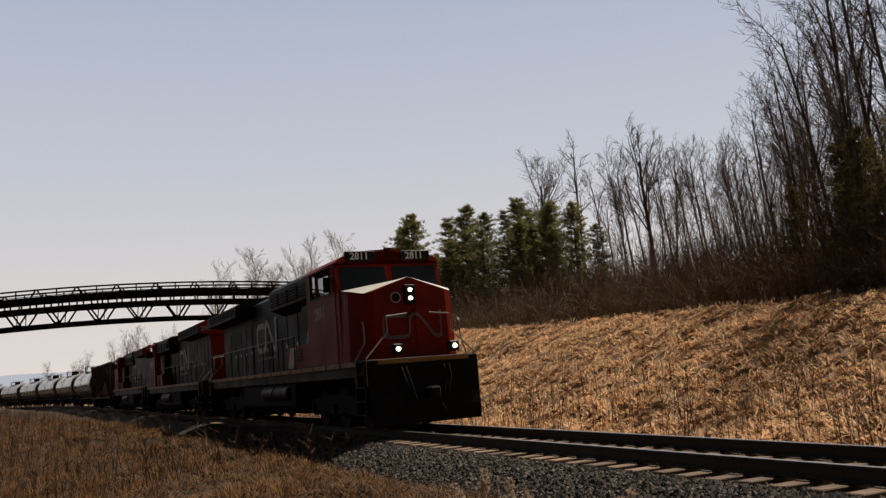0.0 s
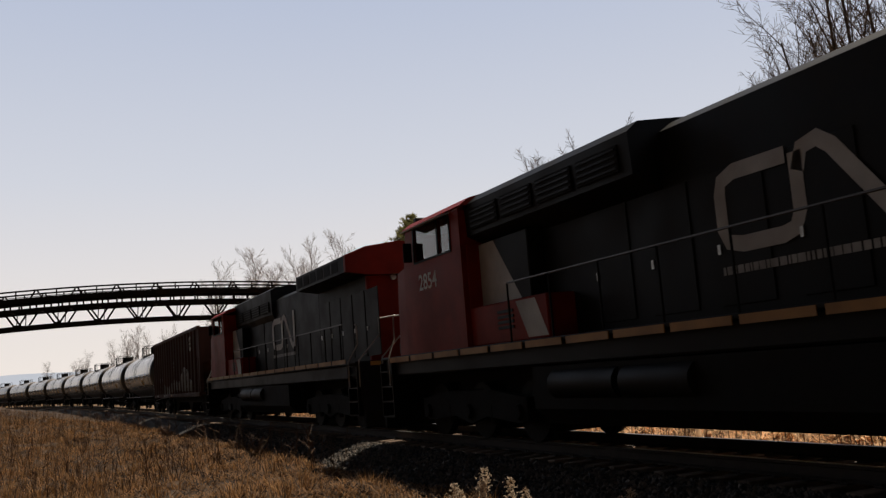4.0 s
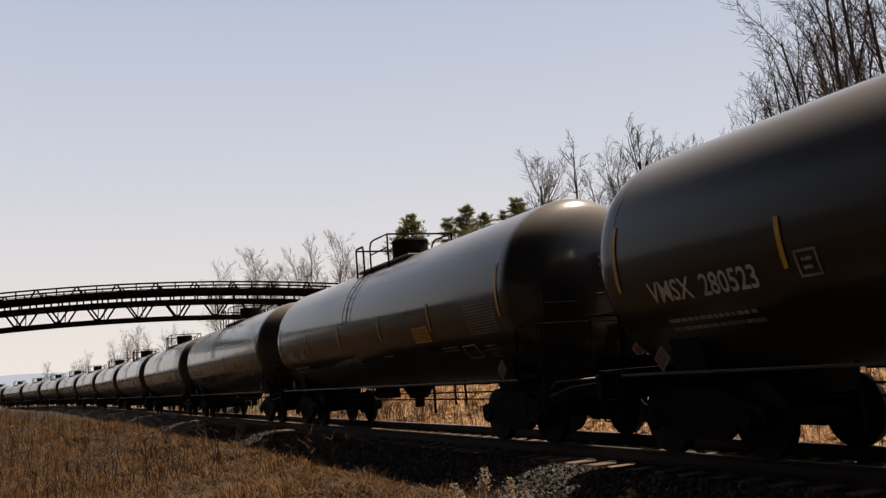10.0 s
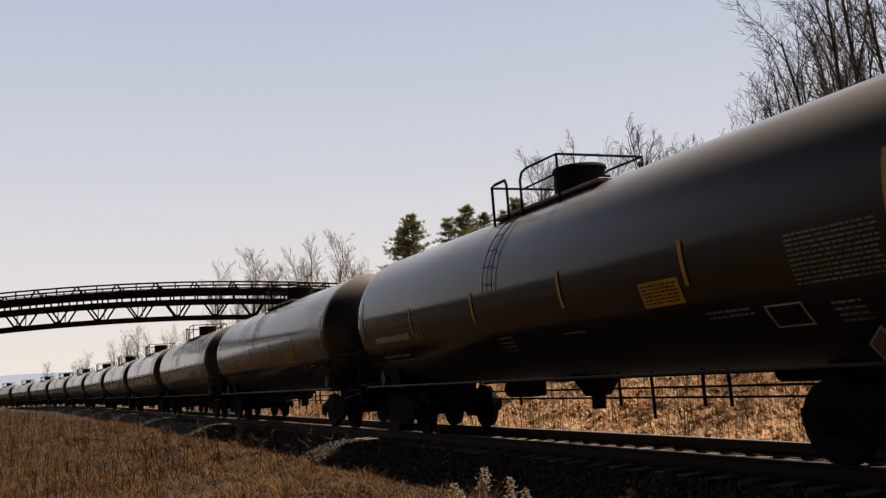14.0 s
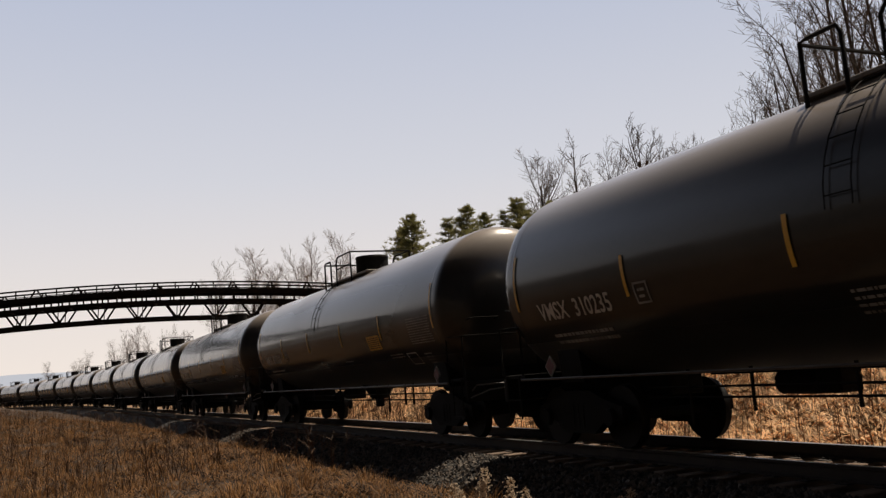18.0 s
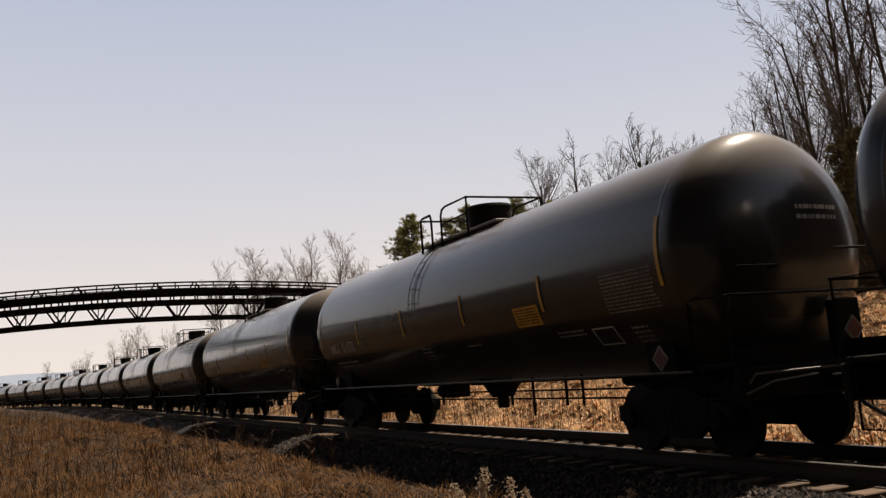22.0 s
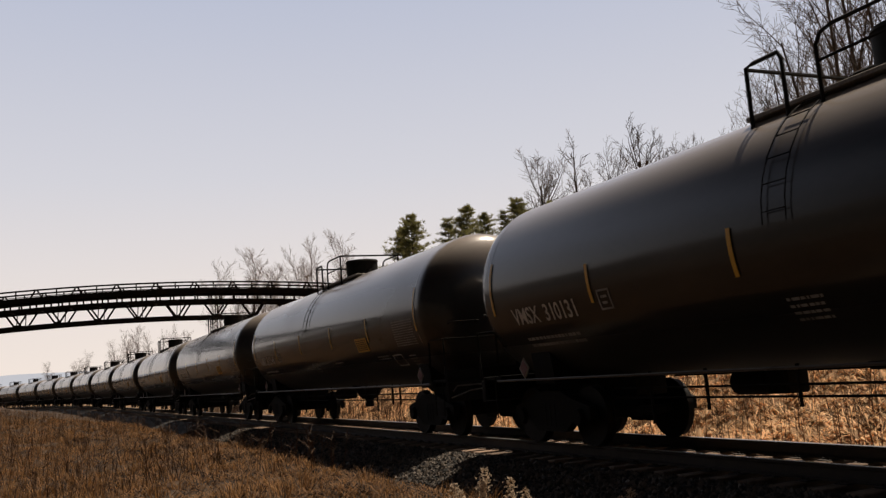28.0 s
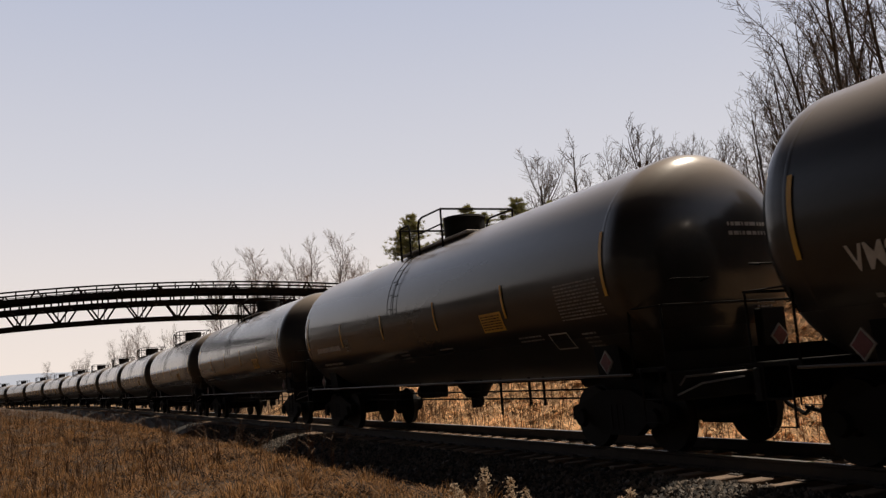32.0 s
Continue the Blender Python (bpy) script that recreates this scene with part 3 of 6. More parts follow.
# ---- rolling stock ----
def truck(parent, x, wheelbase=1.78, axles=2, wheel_r=0.46, frame_z=0.55, outer=1.02):
    """One bogie: side frames, bolster, axles and wheels."""
    tk = part("bogie_bolster", Mesh().box(x - 0.22, x + 0.22, -0.95, 0.95, 0.42, 0.78, 0.04), STEEL, parent)
    xs = [x + (i - (axles - 1) / 2) * wheelbase for i in range(axles)]
    e0, e1 = xs[0] - 0.28, xs[-1] + 0.28
    for sgn in (-1, 1):
        y0, y1 = sgn * (outer - 0.14), sgn * outer
        fr = Mesh()
        if axles == 2:
            poly = [(e0, 0.42), (e0 + 0.45, 0.42), (x - 0.42, 0.22), (x + 0.42, 0.22), (e1 - 0.45, 0.42), (e1, 0.42), (e1, 0.62), (e1 - 0.5, 0.74), (x + 0.35, 0.86), (x - 0.35, 0.86), (e0 + 0.5, 0.74), (e0, 0.62)]
        else:
            poly = [(e0, 0.4), (e0 + 0.3, 0.34), (x - 0.7, 0.44), (x, 0.3), (x + 0.7, 0.44), (e1 - 0.3, 0.34), (e1, 0.4), (e1, 0.78), (x + 0.9, 0.92), (x - 0.9, 0.92), (e0, 0.78)]
        fr.prism(poly, "y", y0, y1)
        sf = part("side_frame", fr, STEEL, tk)
        for xx in xs:
            part("bearing_cap", Mesh().cyl((xx, y1, wheel_r), (xx, y1 + sgn * 0.07, wheel_r), 0.15, 0.12, 12), STEEL, tk)
        for dx in ((-0.14, 0.0, 0.14) if axles == 2 else (-0.9, 0.9)):
            part("spring", Mesh().cyl((x + dx, y1 - sgn * 0.05, 0.3), (x + dx, y1 - sgn * 0.05, 0.66), 0.06, seg=8), STEEL, tk)
    for xx in xs:
        part("axle", Mesh().cyl((xx, -0.9, wheel_r), (xx, 0.9, wheel_r), 0.08, seg=10), STEEL, tk)
        for sgn in (-1, 1):
            w = Mesh().cyl((xx, sgn * 0.69, wheel_r), (xx, sgn * 0.715, wheel_r), wheel_r + 0.025, seg=28)
            w.cyl((xx, sgn * 0.715, wheel_r), (xx, sgn * 0.82, wheel_r), wheel_r, seg=28)
            w.cyl((xx, sgn * 0.82, wheel_r), (xx, sgn * 0.86, wheel_r), 0.16, 0.12, seg=14)
            part("wheel", w, WHEEL, tk, "worn steel wheel")
    return tk


def coupler(parent, x, sgn, z=0.85):
    c = Mesh().box(x, x + sgn * 0.55, -0.08, 0.08, z - 0.1, z + 0.1, 0.02)
    c.box(x + sgn * 0.45, x + sgn * 0.78, -0.16, 0.14, z - 0.15, z + 0.15, 0.05)
    cp = part("coupler", c, STEEL, parent)
    part("air_hose", Mesh().tube([(x, 0.3, z - 0.05), (x + sgn * 0.2, 0.34, z - 0.3), (x + sgn * 0.5, 0.3, z - 0.42), (x + sgn * 0.78, 0.15, z - 0.32)], 0.028, 6), STEEL, cp)


TZ, TR = 2.6, 1.56


def wrap(mesh, x, z, proud=0.006, side=-1):
    """Lay flat lettering (x, z) on the tank's round side, near side facing -y. z is the height of its foot above the rail."""
    a0 = math.asin((z - TZ) / TR)
    out = []
    for vx, _, vz in mesh.v:
        a = a0 + vz / TR
        r = TR + proud
        out.append((x + vx if side < 0 else x - vx, side * r * math.cos(a), TZ + r * math.sin(a)))
    mesh.v = out
    return mesh


def sheet(x0, x1, z0, z1, k=4):
    """A flat panel in the x, z plane, cut across so that it can be laid round the tank."""
    m = Mesh()
    vs = [(x, 0.0, z0 + (z1 - z0) * i / k) for i in range(k + 1) for x in (x0, x1)]
    return m.add(vs, [(2 * i, 2 * i + 1, 2 * i + 3, 2 * i + 2) for i in range(k)])


def bars(rows, x0, x1, z0, z1, seed):
    """Rows of short bars for writing that is too small to read."""
    rnd = random.Random(seed)
    m = Mesh()
    h = (z1 - z0) / rows
    for r in range(rows):
        x = x0
        while x < x1 - 0.03:
            w = min(rnd.uniform(0.03, 0.12), x1 - x)
            q = sheet(x, x + w, z0 + h * r + h * 0.28, z0 + h * r + h * 0.7, 1)
            m.add(q.v, q.f)
            x += w + rnd.uniform(0.012, 0.03)
    return m


def outline(x0, x1, z0, z1, w):
    m = Mesh()
    for q in (sheet(x0, x1, z0, z0 + w, 1), sheet(x0, x1, z1 - w, z1, 1), sheet(x0, x0 + w, z0 + w, z1 - w, 3), sheet(x1 - w, x1, z0 + w, z1 - w, 3)):
        m.add(q.v, q.f)
    return m


def make_tank_car():
    car = tagged(new("tank_car"), "long black jacketed railway tank car with yellow stripes", "tank car", "tank cars of the train")
    prof = []
    for i in range(9):
        a = math.pi / 2 * i / 8
        prof.append((-7.55 - 0.62 * math.cos(a), TR * (math.sin(a) ** 0.8) if i else 0.02))
    body = [(-x, r) for x, r in prof][::-1]
    mid = []
    for x in (-7.37, 7.37):
        bead = [(x - 0.03 * math.cos(math.pi * i / 6), TR + 0.0018 * math.sin(math.pi * i / 6)) for i in range(7)]
        mid += [(x - 0.045, TR), (x - 0.036, TR)] + bead + [(x + 0.036, TR), (x + 0.045, TR)]
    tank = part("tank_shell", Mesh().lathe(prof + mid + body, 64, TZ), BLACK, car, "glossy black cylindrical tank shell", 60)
    for x, z0, z1 in ((7.34, 2.18, 3.08), (4.38, 2.12, 2.68), (1.54, 2.12, 2.68), (-1.42, 2.12, 2.68), (-4.34, 2.12, 2.68), (-7.3, 2.18, 3.08)):
        for side in (-1, 1):
            part("reflective_stripe", wrap(sheet(-0.034, 0.034, 0, z1 - z0, 6), x, z0, 0.016, side), YELLOW, tank, "yellow reflective stripe")
    part("warning_panel", wrap(sheet(-0.4, 0.4, 0, 0.34, 3), 3.82, 1.93, 0.01), YELLOW, tank, "yellow warning panel with dark writing")
    fine_print("warning_text", wrap(bars(6, -0.35, 0.35, 0.03, 0.31, 5), 3.82, 1.93, 0.014), HOPPER, tank)
    fine_print("data_table", wrap(bars(11, 0, 1.15, 0, 0.58, 8), 6.02, 1.92, 0.01), FADED, tank, "table of small faded white writing")
    part("test_box", wrap(outline(-0.27, 0.27, 0, 0.32, 0.025), 5.66, 1.52, 0.01), DECAL, tank, "white outlined box")
    fine_print("placard_row", wrap(bars(4, 0, 0.36, 0, 0.32, 3), 6.3, 1.5, 0.01), FADED, tank)
    fine_print("small_line", wrap(bars(2, 0, 0.75, 0, 0.14, 4), 4.45, 1.68, 0.01), FADED, tank)
    fine_print("small_line", wrap(bars(1, 0, 0.6, 0, 0.07, 6), 1.2, 1.72, 0.01), FADED, tank)
    fine_print("small_line", wrap(bars(4, 0, 0.5, 0, 0.36, 9), -0.9, 1.55, 0.01), FADED, tank)
    fine_print("load_print", wrap(bars(2, 0, 1.6, 0, 0.26, 2), -6.6, 1.58, 0.01), FADED, tank, "two lines of small white writing")
    part("class_box", wrap(outline(0, 0.3, 0, 0.3, 0.03), -4.2, 2.0, 0.01), FADED, tank, "small faded white outlined box")
    fine_print("class_mark", wrap(bars(2, 0.08, 0.22, 0.06, 0.24, 2), -4.2, 2.0, 0.01), FADED, tank)
    for x in (6.85, -6.85):
        dm = Mesh().prism([(x - 0.16, 1.27), (x, 1.1), (x + 0.16, 1.27), (x, 1.44)], "y", -1.3, -1.28)
        ph = part("placard_holder", dm, FADED, car, "faded white diamond placard holder")
        part("placard", Mesh().prism([(x - 0.13, 1.27), (x, 1.13), (x + 0.13, 1.27), (x, 1.41)], "y", -1.306, -1.302), PINK, ph, "red diamond placard")
    def on_end(m):
        out = []
        for vx, _, vz in m.v:
            f = min(1.0, math.hypot(vx, vz - TZ) / TR) ** 1.25
            out.append((7.57 + 0.62 * math.sqrt(1 - f * f), vx, vz))
        m.v = out
        return m

    fine_print("end_text", on_end(bars(2, 0.0, 0.75, 2.84, 3.1, 12)), FADED, tank)
    fine_print("end_text", on_end(bars(4, 0.42, 0.8, 1.72, 1.98, 14)), FADED, tank)
    dm = Mesh().prism([(0.37, 1.46), (0.53, 1.29), (0.69, 1.46), (0.53, 1.63)], "x", 8.34, 8.36)
    ph = part("placard_holder", dm, FADED, car, "faded white diamond placard holder")
    part("placard", Mesh().prism([(0.4, 1.46), (0.53, 1.32), (0.66, 1.46), (0.53, 1.6)], "x", 8.362, 8.366), PINK, ph, "red diamond placard")
    part("uncoupling_lever", Mesh().tube([(8.42, -1.3, 0.92), (8.42, -1.2, 1.02), (8.42, 0.1, 1.03), (8.5, 0.3, 0.95)], 0.016, 5), DULLRAIL, car, "pale steel uncoupling lever")
    # dome, platform and railings
    part("manway_housing", Mesh().cyl((0.08, 0, TZ + TR - 0.15), (0.08, 0, TZ + TR + 0.43), 0.45, seg=28).cyl((0.08, 0, TZ + TR + 0.43), (0.08, 0, TZ + TR + 0.48), 0.475, 0.45, seg=28), STEEL, car, "black round manway housing on top")
    pl = Mesh()
    for y in (-0.78, 0.5):
        pl.box(-1.75, 1.75, y, y + 0.28, TZ + TR - 0.14, TZ + TR - 0.08, 0.01)
    plat = part("platform", pl, GRATE, car, "dusty grey steel grating platform")
    zt = TZ + TR - 0.1
    for y in (-0.86, 0.86):
        part("railing", Mesh().tube([(-0.5, y, zt - 0.2), (-0.5, y, zt + 0.48), (-0.42, y, zt + 0.6), (-0.25, y, zt + 0.64), (0.74, y, zt + 0.64), (0.74, y, zt - 0.2)], 0.024, 6).tube([(-0.5, y, zt + 0.3), (0.74, y, zt + 0.32)], 0.018, 5), STEEL, plat)
        part("end_railing", Mesh().tube([(-1.56, y, zt - 0.3), (-1.56, y, zt + 0.58), (-1.45, y, zt + 0.6), (-1.05, y, zt + 0.6), (-1.0, y, zt + 0.5), (-1.0, y, zt - 0.2)], 0.027, 6), STEEL, plat)
    part("cross_rail", Mesh().tube([(0.74, -0.86, zt + 0.64), (0.74, 0.86, zt + 0.64)], 0.024, 6), STEEL, plat)
    part("cross_rail", Mesh().tube([(-1.56, -0.86, zt + 0.56), (-1.56, 0.86, zt + 0.56)], 0.025, 6), STEEL, plat)
    for x, y in ((0.9, 0.1), (1.1, -0.2), (-0.9, 0.15)):
        part("valve", Mesh().cyl((x, y, zt), (x, y, zt + 0.2), 0.08, seg=10), STEEL, plat)
    # ladders
    for y in (-1, 1):
        stiles = []
        for dx in (-0.17, 0.17):
            pts = []
            for i in range(8):
                a = radians(66 - 9.4 * i)
                pts.append((-0.68 + dx, y * (TR + 0.045) * math.cos(a), TZ + (TR + 0.045) * math.sin(a)))
            stiles.append(part("ladder_stile", Mesh().tube(pts, 0.008, 5), STEEL, car))
        for i in range(6):
            a = radians(60 - 11 * i)
            yy, zz = (TR + 0.045) * math.cos(a), TZ + (TR + 0.045) * math.sin(a)
            part("rung", Mesh().tube([(-0.85, y * yy, zz), (-0.51, y * yy, zz)], 0.008, 5), STEEL, stiles[0])
    # underframe
    for sgn in (-1, 1):
        x = sgn * 7.3
        part("stub_sill", Mesh().box(sgn * 5.2, sgn * 8.35, -0.3, 0.3, 0.72, 1.12, 0.02), STEEL, car)
        part("saddle", Mesh().prism([(-1.05, 1.0), (1.05, 1.0), (1.12, 1.56), (0.85, 1.3), (-0.85, 1.3), (-1.12, 1.56)], "x", sgn * 6.6 - 0.3, sgn * 6.6 + 0.3), STEEL, car)
        part("end_platform", Mesh().box(sgn * 7.6, sgn * 8.3, -1.35, 1.35, 1.1, 1.16, 0.01), STEEL, car)
        for y in (-1.38, 1.38):
            part("end_handrail", Mesh().tube([(sgn * 7.6, y, 1.15), (sgn * 7.6, y, 1.95), (sgn * 8.3, y, 1.95), (sgn * 8.3, y, 1.15)], 0.018, 5), STEEL, car)
            st = part("stirrup", Mesh().tube([(sgn * 7.75, y, 1.15), (sgn * 7.75, y, 0.45), (sgn * 8.15, y, 0.45), (sgn * 8.15, y, 1.15)], 0.016, 5), STEEL, car)
            part("rung", Mesh().tube([(sgn * 7.75, y, 0.75), (sgn * 8.15, y, 0.75)], 0.014, 5), STEEL, st)
        part("grab_iron", Mesh().tube([(sgn * 8.32, -1.38, 1.95), (sgn * 8.32, 1.38, 1.95)], 0.018, 5), STEEL, car)
        part("end_sill", Mesh().box(sgn * 8.22, sgn * 8.36, -1.36, 1.36, 0.72, 1.1, 0.02), STEEL, car)
        part("brake_stand", Mesh().box(sgn * 8.2, sgn * 8.34, 0.25, 0.7, 1.16, 1.85, 0.02), STEEL, car, "dark hand brake stand")
        part("kick_plate", Mesh().box(sgn * 8.28, sgn * 8.3, -1.35, 0.2, 1.16, 1.34), STEEL, car)
        part("release_rod", Mesh().tube([(sgn * 8.38, -1.32, 0.8), (sgn * 8.38, -0.9, 0.92), (sgn * 8.38, -0.2, 0.96)], 0.014, 5), BRIGHT, car, "bright worn steel rod")
        part("hand_hold", Mesh().tube([(sgn * 8.2, -1.2, 2.25), (sgn * 8.36, -1.2, 2.28), (sgn * 8.36, -0.6, 2.28), (sgn * 8.2, -0.6, 2.25)], 0.014, 5), STEEL, car)
        truck(car, sgn * 6.6)
        coupler(car, sgn * 8.35, sgn)
    for y in (-1.42, 1.42):
        part("side_rail", Mesh().tube([(-7.6, y, 1.08), (7.6, y, 1.08)], 0.02, 6), DULLRAIL, car, "thin dusty steel side rail")
    for y, z in ((-0.6, 0.86), (-0.6, 0.72), (0.55, 0.98)):
        part("brake_pipe", Mesh().tube([(-5.3, y, z), (5.3, y, z)], 0.016, 5), STEEL, car)
    for x, d in ((-4.4, 0.35), (-3.2, 0.55), (-1.6, 0.6), (1.5, 0.6), (2.3, 0.42), (3.4, 0.6), (3.9, 0.6)):
        part("pipe_hanger", Mesh().box(x - 0.014, x + 0.014, -0.63, -0.59, d, 1.1), STEEL, car)
    bo = Mesh().cyl((0, 0, 1.15), (0, 0, 0.72), 0.5, 0.22, seg=16)
    bo.cyl((0, 0, 0.72), (0, 0, 0.5), 0.12, seg=10)
    bo.box(-0.9, 0.9, -0.3, 0.3, 0.98, 1.1, 0.03)
    part("bottom_outlet", bo, STEEL, car)
    part("brake_reservoir", Mesh().cyl((3.9, 0.3, 0.98), (4.7, 0.3, 0.98), 0.14, seg=14), STEEL, car)
    part("brake_cylinder", Mesh().cyl((-3.6, 0.3, 0.85), (-3.0, 0.3, 0.85), 0.17, seg=12).box(-2.9, -2.5, 0.1, 0.5, 0.7, 1.05, 0.03), STEEL, car)
    return car


def make_hopper():
    car = tagged(new("hopper_car"), "tall oxide brown ribbed open coal hopper with grey graffiti", "hopper car")
    h, w = 8.1, 1.5
    part("side_wall", Mesh().box(-h, h, -w, -w + 0.06, 1.2, 4.25, 0.01), HOPPER, car)
    part("side_wall", Mesh().box(-h, h, w - 0.06, w, 1.2, 4.25, 0.01), HOPPER, car)
    for sgn in (-1, 1):
        part("end_wall", Mesh().prism([(sgn * h, 4.25), (sgn * h, 2.6), (sgn * (h - 1.6), 1.3), (sgn * (h - 1.6), 1.42), (sgn * (h - 0.08), 2.68), (sgn * (h - 0.08), 4.25)], "y", -w + 0.06, w - 0.06), HOPPER, car, "", 20)
        for y0, y1 in ((-w + 0.02, -w + 0.14), (w - 0.14, w - 0.02)):
            part("end_post", Mesh().box(sgn * (h - 0.1), sgn * h, y0, y1, 1.1, 2.7), HOPPER, car)
        part("end_beam", Mesh().box(sgn * (h - 0.3), sgn * (h + 0.08), -1.4, 1.4, 1.1, 1.2), HOPPER, car)
        part("draft_sill", Mesh().box(sgn * 6.0, sgn * 8.35, -0.3, 0.3, 0.72, 1.15, 0.02), STEEL, car)
        truck(car, sgn * 6.35)
        coupler(car, sgn * 8.35, sgn)
        for y in (-w - 0.05, w + 0.05):
            ld = Mesh()
            for dx in (0.08, 0.5):
                ld.tube([(sgn * (h - dx), y, 1.0), (sgn * (h - dx), y, 2.9)], 0.018, 5)
            for i in range(6):
                ld.tube([(sgn * (h - 0.08), y, 1.05 + 0.36 * i), (sgn * (h - 0.5), y, 1.05 + 0.36 * i)], 0.015, 5)
            part("end_ladder", ld, HOPPER, car)
        part("roof_hatch", Mesh().box(sgn * 5.4, sgn * 7.0, -0.55, 0.55, 4.3, 4.46, 0.03), HOPPER, car, "low brown roof hatch")
        part("roof_walk", Mesh().box(sgn * 7.3, sgn * 8.15, -0.75, 0.75, 4.36, 4.4, 0.005), STEEL, car, "dark steel grating at the roof end")
    for y in (-w, w):
        s = 1 if y > 0 else -1
        part("top_chord", Mesh().box(-h - 0.03, h + 0.03, y - 0.08, y + 0.09, 4.16, 4.31, 0.02), HOPPER, car)
        part("side_sill", Mesh().box(-h, h, y - 0.06, y + 0.08, 1.02, 1.22, 0.02), HOPPER, car)
        for i in range(17):
            x = -7.8 + i * 0.935
            part("rib", Mesh().prism([(x - 0.06, y), (x - 0.035, y + s * 0.075), (x + 0.035, y + s * 0.075), (x + 0.06, y)], "z", 1.22, 4.2), HOPPER, car)
    part("roof_sheet", Mesh().prism([(-w + 0.08, 4.2), (w - 0.08, 4.2), (w - 0.08, 4.24), (0.0, 4.33), (-w + 0.08, 4.24)], "x", -h + 0.02, h - 0.02), HOPPER, car, "", 20)
    part("floor_slope", Mesh().box(-6.4, 6.4, -w + 0.07, w - 0.07, 1.32, 1.4), HOPPER, car)
    for outline_ in ([(-5.6, 1.0), (-3.6, 1.0), (-3.6, 0.62), (-4.4, 0.2), (-5.2, 0.2), (-5.6, 0.6)], [(-0.75, 1.0), (1.0, 1.0), (0.89, 0.6), (0.6, 0.18), (0.3, 0.18), (-0.57, 0.7)], [(3.7, 1.0), (5.6, 1.0), (5.6, 0.6), (5.2, 0.2), (4.6, 0.2), (3.82, 0.7)]):
        part("discharge_hopper", Mesh().prism(outline_, "y", -0.7, 0.7), STEEL, car)
    part("centre_sill", Mesh().box(-6.2, 6.2, -0.72, 0.72, 0.69, 1.3, 0.02), STEEL, car)
    part("brake_pipe", Mesh().tube([(-5.5, -0.5, 0.9), (5.5, -0.5, 0.9)], 0.022, 5), STEEL, car)
    # round emblem, spray paint and marks on the side toward the camera
    em = Mesh()
    for i in range(28):
        a, b = 2 * math.pi * i / 28, 2 * math.pi * (i + 1) / 28
        em.add([(5.62 + r * math.cos(t), -w - 0.012, 3.6 + r * math.sin(t)) for r, t in ((0.22, a), (0.37, a), (0.37, b), (0.22, b))], [(0, 1, 2, 3)])
    em.box(5.41, 5.83, -w - 0.014, -w - 0.01, 3.57, 3.63).box(5.59, 5.65, -w - 0.0145, -w - 0.0105, 3.39, 3.81)
    part("round_emblem", em, DECAL, car, "round white ring emblem with a cross", 0)
    rnd = random.Random(12)
    for i in range(13):
        gf = Mesh()
        x = 2.8 + i * 0.27 + rnd.uniform(-0.05, 0.05)
        top = 1.75 + 0.75 * math.sin(math.pi * min(1, (i + 2) / 11.0)) + rnd.uniform(-0.15, 0.15)
        r = rnd.uniform(0.12, 0.2)
        pts = []
        for k in range(15):
            a = 2 * math.pi * k / 14
            pts.append((x + r * math.cos(a) + 0.1 * math.sin(2 * a), -w - 0.015, 1.3 + (top - 1.3) * (0.5 + 0.5 * math.sin(a))))
        gf.tube(pts, 0.035, 4)
        gf.box(x - r * 0.5, x + r * 0.5, -w - 0.013, -w - 0.009, 1.35, top - 0.1)
        part("graffiti_shape", gf, GRAFFITI, car, "large rounded grey spray-painted shapes", 0)
    for x0, x1, z0, z1 in ((-3.88, -3.2, 1.28, 1.74), (-2.9, -2.1, 1.24, 1.72), (-2.0, -1.25, 1.26, 1.74), (-1.08, -0.36, 1.36, 1.9), (-0.2, 0.5, 1.38, 1.9), (0.7, 1.36, 1.36, 1.9), (1.6, 2.3, 1.36, 1.85)):
        pts = []
        turns, lean = rnd.choice((3.5, 4.5, 4.0)), rnd.uniform(0.0, 0.1)
        for k in range(60):
            u = k / 59
            tall = 0.82 + 0.18 * math.sin(7 * u + x0 * 3)
            up = 0.5 + 0.5 * math.sin(2 * math.pi * turns * u - 1.2)
            pts.append((x0 + (x1 - x0) * u + 0.075 * math.cos(2 * math.pi * turns * u) + lean * up, -w - 0.012, z0 + (z1 - z0) * (up * tall + 0.15 * math.sin(3 * u + x0))))
        gt = Mesh().tube(pts, 0.017, 4)
        gt.tube([(x0 + 0.1, -w - 0.012, z0 - 0.03), ((x0 + x1) / 2, -w - 0.012, z0 - 0.0), (x1 - 0.06, -w - 0.012, z0 - 0.05)], 0.01, 4)
        gt.tube([(x0 + (x1 - x0) * (0.5 + 0.42 * math.sin(2.1 * k * 0.35 + x0)) + 0.05 * math.cos(k), -w - 0.012, z0 + (z1 - z0) * (0.45 + 0.4 * math.sin(1.3 * k * 0.35 * 2 + x0 * 2))) for k in range(26)], 0.012, 4)
        part("spray_tag", gt, GRAFFITI, car, "thin looping grey spray-painted scrawl", 0)
    for x0, z, wide in ((-5.62, 1.94, 0.28), (-5.25, 1.97, 0.24), (-4.68, 1.92, 0.25), (-4.36, 1.94, 0.2)):
        m = Mesh().box(x0, x0 + 0.06, -w - 0.012, -w - 0.008, z, z + 0.2).box(x0 + 0.06, x0 + wide, -w - 0.012, -w - 0.008, z + 0.15, z + 0.2).box(x0 + 0.06, x0 + wide * 0.85, -w - 0.012, -w - 0.008, z + 0.06, z + 0.11)
        part("mark_bar", m, FADED, car, "faded white bar of an owner mark", 0)
